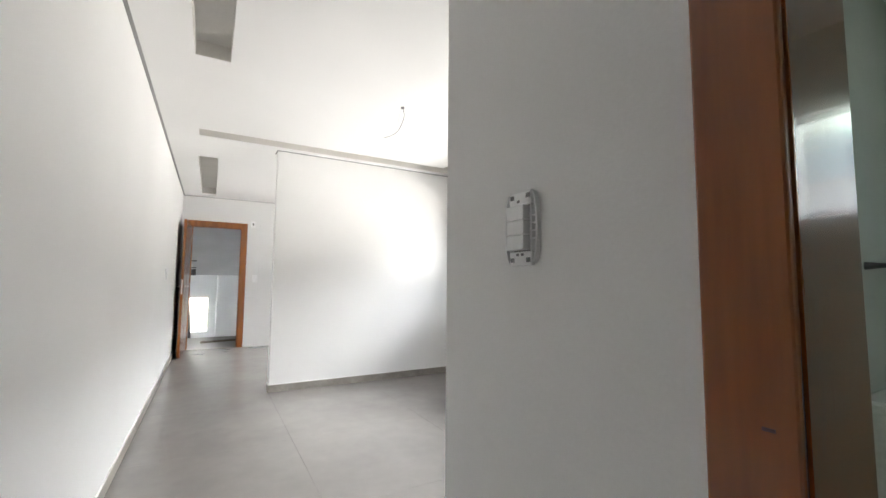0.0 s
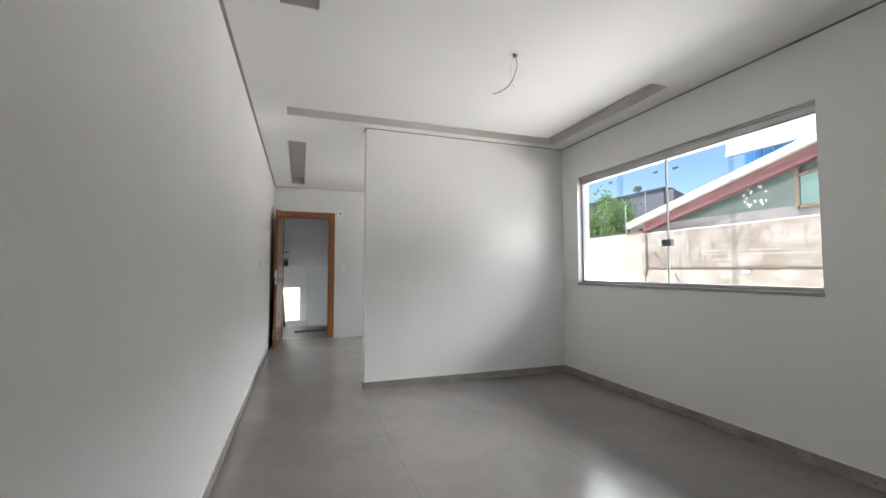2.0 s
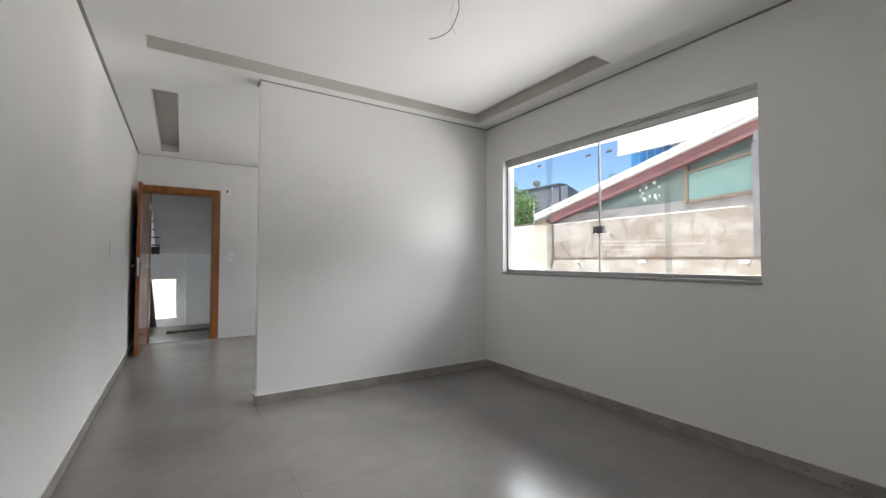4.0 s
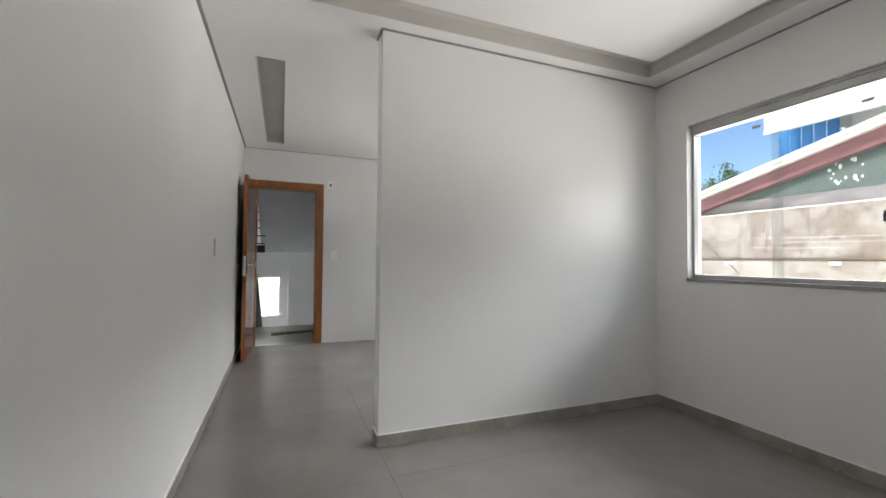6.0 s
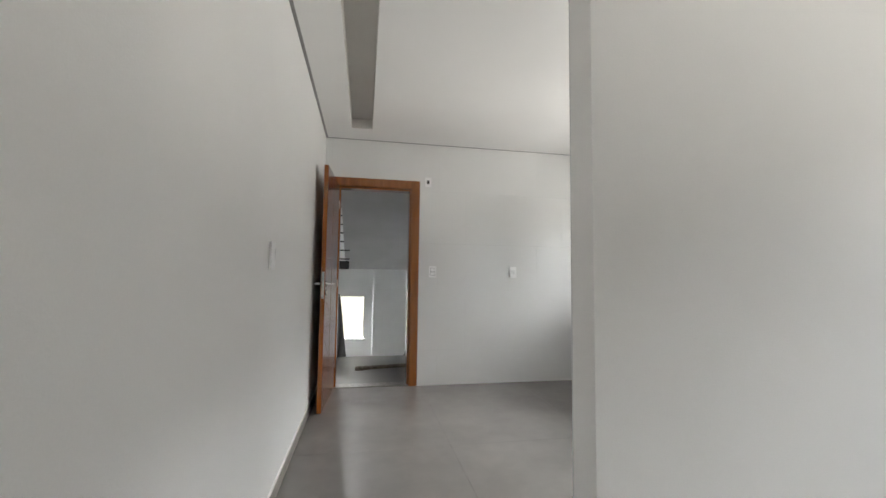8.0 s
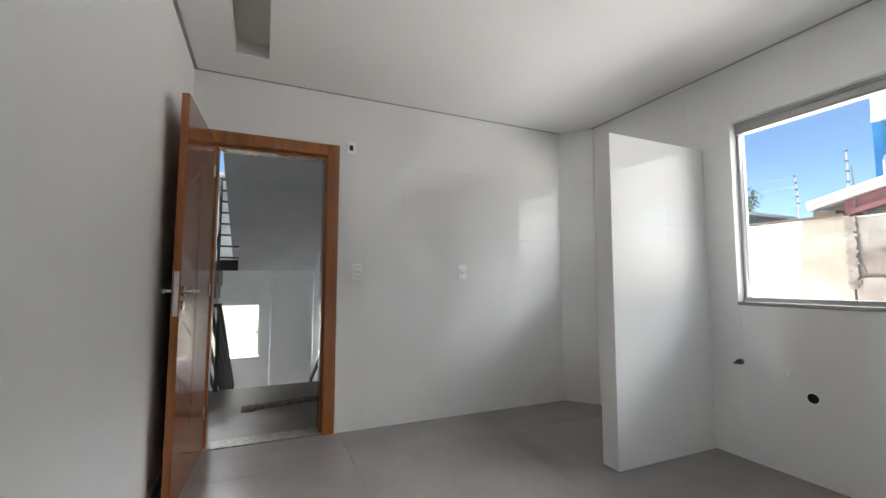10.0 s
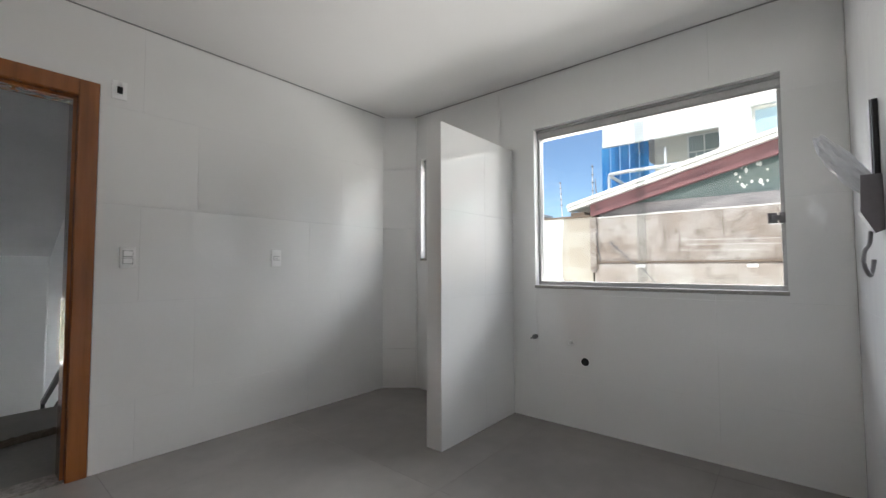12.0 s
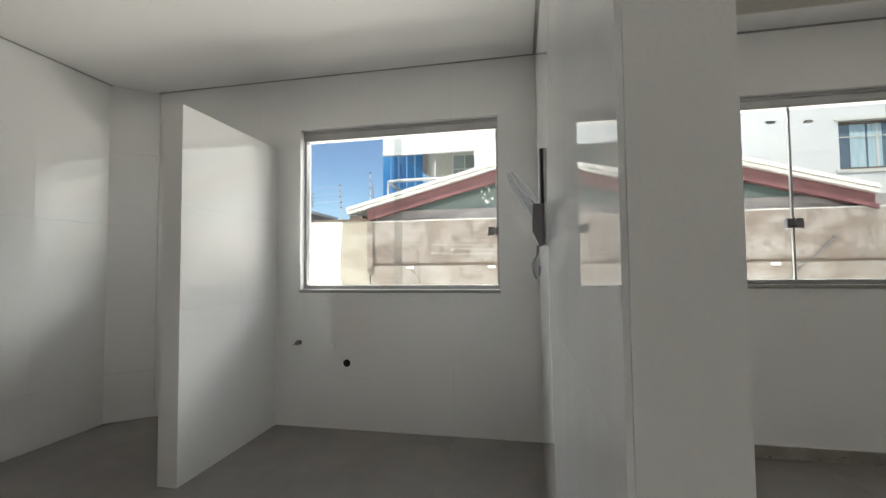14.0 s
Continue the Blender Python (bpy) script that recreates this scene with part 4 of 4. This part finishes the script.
for k in range(4):
    z = 2.2 + 0.14 * k
    part("wire", tube(bmesh.new(), [(XB + 0.05, 7.44, z), (XB + 0.05, 9, z - 0.03), (XB + 0.05, 10.5, z + 0.02), (XB + 0.05, 15.0, z + 0.1)], 0.002, 5), M["whitewire"], fw)
slack = base("slack_wires", (XB - 0.04, 5.2, 1.4), "thin pale loose wires hanging across the boundary wall", "wires")
for ya, yb, z in ((4.2, 5.75, 1.505), (3.6, 5.5, 1.43), (4.7, 5.8, 1.36), (2.2, 4.0, 1.215)):
    part("wire", tube(bmesh.new(), [(XB - 0.025, ya, z - 0.02), (XB - 0.04, (ya + yb) / 2, z - 0.012), (XB - 0.025, yb, z + 0.01)], 0.003, 5), M["whitewire"], slack, smooth=True)
for name_y, s in ((6.25, 1), (0.12, -1)):
    e = base("fallen_fence_post", (XB - 0.06, name_y, 1.2), "bent fence post leaning with a dangling cable", "fence post")
    a, b = Vector((XB - 0.06, name_y, 1.2)), Vector((XB - 0.06, name_y + 0.33 * s, 1.52))
    part("pole", cyl(bmesh.new(), a, b, 0.009, n=8), M["greysteel"], e)
    for k in range(4):
        p = a.lerp(b, 0.25 + 0.22 * k)
        part("insulator", cyl(bmesh.new(), p, p + Vector((0, -0.03 * s, 0.03)), 0.011, n=8), M["greysteel"], e)
    part("cable", tube(bmesh.new(), [a, (XB - 0.07, name_y - 0.13 * s, 1.12), (XB - 0.07, name_y - 0.28 * s, 0.95), (XB - 0.06, name_y - 0.45 * s, 0.72)], 0.007, 6), M["wire"], e, smooth=True)
wg = bmesh.new()
tube(wg, [(XB - 0.02, 6.80, 2.6), (XB - 0.03, 6.78, 2.2), (XB - 0.03, 6.80, 1.9), (XB - 0.05, 6.77, 1.5), (XB - 0.06, 6.72, 1.22)], 0.008, 6)
wcab = part("wall_cable", wg, M["wire"], None, "dark cable running down the wall corner", True)
wcab["category"] = "cable"
dish = base("satellite_dish", (XB + 0.3, 1.1, 2.75), "small dark satellite dish on the roof edge", "dish")
db = bmesh.new()
bmesh.ops.create_uvsphere(db, u_segments=24, v_segments=10, radius=1, matrix=Matrix.Translation((XB + 0.3, 1.28, 2.99)) @ Matrix.Diagonal((0.05, 0.17, 0.17, 1)))
part("reflector", db, M["greysteel"], dish, smooth=True)
part("arm", cyl(bmesh.new(), (XB + 0.3, 1.28, 2.60), (XB + 0.3, 1.28, 2.95), 0.018), M["greysteel"], dish)

# ---- outside: white building behind ----
wb = base("white_apartment_building", (12, 0, -2.9), "white rendered apartment building with a recessed balcony", "building")
XA = 11.6
BW = ((4.25, 4.85, 3.95, 4.62), (-4.8, -3.12, 3.3, 4.45))
hb = openings(BW)
part("wall", cells((XA, XA + 0.25), [-14, 5.45, 8.06] + [v for r in BW for v in r[:2]], [-2.9, 4.35, 9.5] + [v for r in BW for v in r[2:]],
     lambda x, y, z: (z > 4.35 or y < 5.45) and not hb(y, z)), M["outwhite"], wb, "white rendered wall")
part("slab", boxes((XA + 0.25, 18, -14, 5.2, 4.35, 9.5), (XA + 0.25, 18, 5.2, 8.06, 4.95, 9.5)), M["outwhite"], wb, "white overhanging storey")
part("recess_wall", boxes((XA + 1.9, 18, -13.8, 7.2, -2.9, 4.95)), M["outcream"], wb, "cream wall at the back of the balcony")
part("recess_side", boxes((XA + 0.25, XA + 1.9, 5.2, 5.45, -2.9, 4.95)), M["outcream"], wb, "cream side wall of the balcony")
part("soffit_edge", boxes((XA - 0.03, XA - 0.001, 5.45, 8.06, 4.30, 4.40)), M["outwhite"], wb)
wr = part("balcony_window", boxes((XA + 1.84, XA + 1.9, 5.55, 6.37, 3.78, 4.74)), M["outwhite"], wb, "white window frame on the balcony")
part("glass_left", boxes((XA + 1.82, XA + 1.838, 5.60, 5.94, 3.83, 4.69)), M["greenpane"], wr)
part("glass_right", boxes((XA + 1.82, XA + 1.838, 5.98, 6.32, 3.83, 4.69)), M["greenpane"], wr)
part("sash_bar", boxes((XA + 1.80, XA + 1.819, 5.60, 6.32, 4.24, 4.27), (XA + 1.80, XA + 1.819, 5.76, 5.785, 3.83, 4.239), (XA + 1.80, XA + 1.819, 6.14, 6.165, 3.83, 4.239)), M["outwhite"], wr)
part("balcony_floor", boxes((XA, XA + 1.9, 5.45, 8.0, 2.55, 2.75)), M["outwhite"], wb)
rl = bmesh.new()
tube(rl, [(XA - 0.1, 4.6, 3.55), (XA - 0.1, 7.0, 3.56), (XA - 0.08, 7.7, 3.55), (XA + 0.1, 7.9, 3.54), (XA + 1.6, 7.95, 3.54)], 0.045, 10, 4)
part("balcony_rail", rl, M["outwhite"], wb, "white rounded balcony rail", True)
part("balcony_post", cyl(bmesh.new(), (XA - 0.05, 7.9, 2.7), (XA - 0.05, 7.9, 3.5), 0.03), M["outwhite"], wb)
part("balcony_post", cyl(bmesh.new(), (XA + 0.2, 6.6, 2.7), (XA + 0.2, 6.6, 4.1), 0.03), M["outwhite"], wb)
for i in range(5):
    part("blue_panel", boxes((XA + 1.5, XA + 1.54, 7.27 + i * 0.27, 7.50 + i * 0.27, 2.2, 4.9), bevel=0.004), M["blueglass"], wb, "reflective blue glass panel")
for k, r in enumerate(BW):
    f = part("window", boxes((XA + 0.1, XA + 0.16, r[0], r[0] + 0.06, r[2], r[3]), (XA + 0.1, XA + 0.16, r[1] - 0.06, r[1], r[2], r[3]), (XA + 0.1, XA + 0.16, r[0] + 0.06, r[1] - 0.06, r[2], r[2] + 0.06),
             (XA + 0.1, XA + 0.16, r[0] + 0.06, r[1] - 0.06, r[3] - 0.06, r[3])), M["brownmetal"] if k else M["outcream"], wb, "framed window in the white wall")
    part("window_glass", boxes((XA + 0.14, XA + 0.15, r[0] + 0.06, r[1] - 0.06, r[2] + 0.06, r[3] - 0.06)), M["darkglass"] if k else M["curtain"], f, "glass of the framed window")
    if k:
        for y0, y1, key in ((r[1] - 0.30, r[1] - 0.62, "curtain"), (r[1] - 0.66, r[1] - 0.95, "curtain"), (r[0] + 0.12, r[0] + 0.42, "outcream")):
            cb = bmesh.new()
            ring = [[cb.verts.new((XA + 0.128 + 0.009 * math.sin(i * 1.35), y0 + (y1 - y0) * i / 16, z)) for i in range(17)] for z in (r[2] + 0.07, r[3] - 0.07)]
            for i in range(16):
                cb.faces.new((ring[0][i], ring[0][i + 1], ring[1][i + 1], ring[1][i]))
            part("curtain", cb, M[key], f, "pale folded curtain", True)
        part("sash_bar", boxes((XA + 0.105, XA + 0.117, r[0] + 0.06, r[1] - 0.06, 4.08, 4.10), (XA + 0.105, XA + 0.117, -3.98, -3.94, r[2] + 0.06, r[3] - 0.06)), M["outcream"], f)
    part("window_ledge", boxes((XA - 0.03, XA - 0.001, r[0] - 0.08, r[1] + 0.08, r[2] - 0.08, r[2])), M["outcream"], f)
    part("window_hood", boxes((XA - 0.03, XA - 0.001, r[0] - 0.08, r[1] + 0.08, r[3], r[3] + 0.05)), M["outcream"], f)

gb = base("grey_building", (19, 20, -2.9), "plain dark grey rendered building far off", "building")
part("wall", boxes((18.8, 19.4, 16.75, 30, -2.9, 5.55)), M["greyconc"], gb)
part("roof_slope", prism([(18.9, 4.3), (18.9, 5.45), (21.4, 4.7), (21.4, 4.0)], "y", 16.2, 16.7), M["greyconc"], gb)
part("low_wall", boxes((16, 16.5, 13.9, 15.6, -2.9, 3.8)), M["greyconc"], gb)
part("coping", boxes((18.7, 19.5, 16.7, 30, 5.55, 5.65)), M["greysteel"], gb)
for y in (18.6, 23.5):
    ds = base("roof_dish", (18.9, y, 5.65), "pale satellite dish on the grey building's roof", "dish")
    dd = bmesh.new()
    bmesh.ops.create_uvsphere(dd, u_segments=20, v_segments=10, radius=1, matrix=Matrix.Translation((18.9, y, 5.93)) @ pose(0, 0, 0, 0, -35, 40) @ Matrix.Diagonal((0.06, 0.24, 0.22, 1)))
    part("reflector", dd, M["palesteel"], ds, smooth=True)
    part("mast", cyl(bmesh.new(), (18.9, y, 5.65), (18.9, y, 6.0), 0.03), M["greysteel"], ds)
fb2 = base("far_shed", (14, 13, -2.9), "low pale buildings beyond the boundary wall", "building")
part("wall", boxes((15.0, 18.0, 12.6, 14.2, -2.9, 3.35)), M["greyplaster"], fb2)
part("roof", boxes((14.9, 18.1, 12.5, 14.3, 3.35, 3.45)), M["roofmetal"], fb2)


def tree(name, loc, trunk_h, rx, rz, count, size, material, label, seed):
    """A tapered trunk, a few limbs and a crown of small leaf clumps."""
    e = base(name, loc, label, "tree")
    r = random.Random(seed)
    b = Vector(loc)
    tk = cyl(bmesh.new(), b, b + Vector((0.05, 0, trunk_h)), 0.09, 0.05, n=10)
    limbs = []
    for k in range(7):
        a = k * 0.9 + r.random()
        tip = b + Vector((rx * 0.6 * math.cos(a), rx * 0.6 * math.sin(a), trunk_h + rz * r.uniform(0.2, 1.5)))
        tube(tk, [b + Vector((0.05, 0, trunk_h * 0.9)), (b + Vector((0, 0, trunk_h)) + tip) / 2 + Vector((0, 0, 0.05)), tip], 0.02, 6, 3)
        limbs.append(tip)
    part("trunk", tk, M["bark"], e)
    verts, faces = [], []
    hubs = limbs + [b + Vector((r.uniform(-rx, rx) * 0.8, r.uniform(-rx, rx) * 0.8, trunk_h + rz * r.uniform(0.1, 1.9))) for _ in range(10)]
    for i in range(count):
        h = hubs[i % len(hubs)]
        p = h + Vector((r.gauss(0, rx * 0.22), r.gauss(0, rx * 0.22), r.gauss(0, rz * 0.22)))
        q = Euler((r.uniform(0, 6.28), r.uniform(0, 6.28), r.uniform(0, 6.28))).to_matrix()
        n0 = len(verts)
        s = size * r.uniform(0.6, 1.3)
        for c in ((-s, 0, 0), (0, -s * 0.4, s * 0.1), (s, 0, 0), (0, s * 0.4, s * 0.1)):
            verts.append(p + q @ Vector(c))
        faces.append((n0, n0 + 1, n0 + 2, n0 + 3))
    me = bpy.data.meshes.new("crown")
    me.from_pydata(verts, [], faces)
    me.materials.append(material)
    ob = new("crown", me)
    ob.parent = e
    ob.matrix_parent_inverse = e.matrix_world.inverted()
    ob["kind"] = "stuff"
    return e


tree("leafy_tree", (9.9, 10.8, -2.9), 4.7, 0.75, 0.8, 5200, 0.06, M["leaf"], "bright green leafy tree behind the boundary wall", 3)
tree("distant_tree", (41, 28.5, -2.9), 8.6, 1.5, 2.4, 3600, 0.16, M["leaf"], "dark green tree far beyond the roofs", 8)

# residue on the living room glass
for y, z in ((3.27, 2.02), (2.72, 2.0), (2.52, 1.99)):
    e = part("label_residue", boxes((XW + 0.050, XW + 0.0505, y - 0.026, y + 0.026, z - 0.009, z + 0.009), bevel=0.0002), M["residue"], None, "grey scrap of old paper label stuck on the glass")
    e["category"] = "sticker"


# ---- skirting ----
def skirting(name, x0, y0, x1, y1, nx, ny, label):
    """Cut tiles along a wall from (x0, y0) to (x1, y1), standing off towards (nx, ny)."""
    holder = base(name, (x0, y0, 0), label, "skirting")
    holder["kind"] = "structure"
    a, b = Vector((x0, y0, 0)), Vector((x1, y1, 0))
    L = (b - a).length
    d = (b - a) / L
    n = Vector((nx, ny, 0))
    count = max(1, round(L / 1.06))
    for i in range(count):
        u0, u1 = L * i / count, L * (i + 1) / count - 0.0015
        p, q = a + d * u0, a + d * u1 + n * 0.011
        part("skirting_tile", boxes((min(p.x, q.x), max(p.x, q.x), min(p.y, q.y), max(p.y, q.y), 0.0005, 0.072)), M["skirt"], holder)
    q = b + n * 0.0095
    part("caulk_line", boxes((min(a.x, q.x), max(a.x, q.x), min(a.y, q.y), max(a.y, q.y), 0.072, 0.0765)), M["caulk"], holder, "white sealant line")


SK = "grey porcelain skirting tiles with a white sealant line"
skirting("skirting_1", 0, -3.2, 0, 7.30, 1, 0, SK)
skirting("skirting_2", 1.013, YP0, XW - 0.011, YP0, 0, -1, SK)
skirting("skirting_3", 1.024, YP0, 1.024, YP1 + 0.0083, -1, 0, SK)
skirting("skirting_4", XW, BACK, XW, YP0, -1, 0, SK)
skirting("skirting_5", 0.885, BACK, XW - 0.011, BACK, 0, 1, SK)
skirting("skirting_6", 0.885, -0.42, 0.885, BACK, -1, 0, SK)


chips = bmesh.new()
rc = random.Random(21)
for i in range(26):
    y, z = rc.uniform(0.6, 3.9), rc.choice((0.003, 0.006, 0.012, 0.03))
    box(chips, XW - 0.0122, XW - 0.0112, y, y + rc.uniform(0.004, 0.022), z, z + rc.uniform(0.002, 0.006))
part("mortar_specks", chips, M["groove_shade_and_marks"], bpy.data.objects["skirting_4"], "dark chips and dirt along the joint", kind="stuff")


# ---- wall tiles, piece by piece ----
ROWS = (0, 0.36, 0.92, 1.48, 2.04, 2.75)
TW = 1.12


def wall_tiles(parent, axis, plane, side, a0, a1, z1, holes, offs, material="tile"):
    """Big glossy tiles on a wall; axis: the way the wall runs; side: where the tiles face; 8 mm thick with open joints."""
    for k in range(len(ROWS) - 1):
        za, zb = ROWS[k], min(ROWS[k + 1], z1)
        if za >= z1:
            break
        start = a0 - TW + (offs[k % len(offs)] - a0) % TW
        u = start
        while u < a1:
            ua, ub = max(u, a0), min(u + TW - 0.0005, a1)
            u += TW
            if ub - ua < 0.01:
                continue
            zc, zd = za + 0.0002, zb - 0.0003
            hs = [h for h in holes if h[0] < ub and h[1] > ua and h[2] < zd and h[3] > zc]
            us = [ua, ub] + [v for h in hs for v in h[:2] if ua < v < ub]
            zs = [zc, zd] + [v for h in hs for v in h[2:] if zc < v < zd]
            inside = openings(hs)
            lo, hi = sorted((plane, plane + side * 0.0078))
            if axis == "x":
                bm = cells(us, (lo, hi), zs, lambda x, y, z: not inside(x, z))
            else:
                bm = cells((lo, hi), us, zs, lambda x, y, z: not inside(y, z))
            if bm.faces:
                part("wall_tile", bm, M[material], parent)
            else:
                bm.free()


def holder(name, loc, label):
    e = base(name, loc, label, "tiling")
    e["kind"] = "structure"
    return e


TL = "large glossy white wall tiles with fine joints"
wall_tiles(holder("tiling_1", (1, YF, 0), TL), "x", YF - 0.0005, -1, 0.0, 3.09, 2.75, ((0.055, 0.985, -0.1, 2.145),), (1.187, 1.49))
wall_tiles(holder("tiling_2", (XW, 5, 0), TL), "y", XW - 0.0005, -1, YP1 + 0.01, 6.138, 2.75, ((KIT[0], KIT[1], KIT[2] - 0.022, KIT[3]), (6.017, 6.2, -0.1, 2.031)), (5.82, 5.82))
wall_tiles(holder("tiling_3", (XW, 6.5, 0), TL), "y", XW - 0.0005, -1, 6.139, 7.05, 2.75, ((LAU[0], LAU[1], LAU[2] - 0.022, LAU[3]),), (6.8, 6.8))
wall_tiles(holder("tiling_4", (2, YP1, 0), TL), "x", YP1 + 0.0005, 1, 1.025, XW - 0.009, 2.75, (), (1.9, 2.2), "tilefilm")
wall_tiles(holder("tiling_5", (2.8, 6.05, 0), TL), "x", 6.0255, -1, 2.413, XW - 0.009, 2.03, (), (2.90, 2.90))
wall_tiles(holder("tiling_6", (2.8, 6.16, 0), TL), "x", 6.1305, 1, 2.413, XW - 0.009, 2.03, (), (2.90, 2.90))
t7 = holder("tiling_7", (2.43, 6.1, 0), TL)
part("wall_tile", boxes((2.413, 2.4205, 6.0257, 6.13, 0, 2.022)), M["tile"], t7)
part("wall_tile", boxes((2.4135, XW - 0.009, 6.018, 6.138, 2.0225, 2.03)), M["tile"], t7)
t8 = holder("tiling_8", (3.2, 7.2, 0), TL)
for k in range(len(ROWS) - 1):
    dgn = Vector((XW - 3.09, 7.06 - YF, 0)).normalized()
    nn = Vector((dgn.y, -dgn.x, 0)) * 0.0078
    a, b = Vector((3.092, YF - 0.003, 0)), Vector((XW - 0.003, 7.063, 0))
    part("wall_tile", prism([(a.x, a.y), (b.x, b.y), ((b + nn).x, (b + nn).y), ((a + nn).x, (a + nn).y)], "z", ROWS[k] + 0.0008, ROWS[k + 1] - 0.0008), M["tile"], t8)

# ---- floor tiles ----
FT = 1.06
for i in range(-1, 4):
    for j in range(-5, 6):
        x0, y0 = 1.02 + (i - 1) * FT, 2.58 + j * FT
        xa, xb, ya, yb = max(x0, 0.001), min(x0 + FT - 0.0014, XW - 0.001), max(y0, -3.199), min(y0 + FT - 0.0014, YF - 0.001)
        if xb - xa > 0.01 and yb - ya > 0.01:
            part("floor_tile", boxes((xa, xb, ya, yb, -0.0029, 0)), M["floor"], floor_ob)
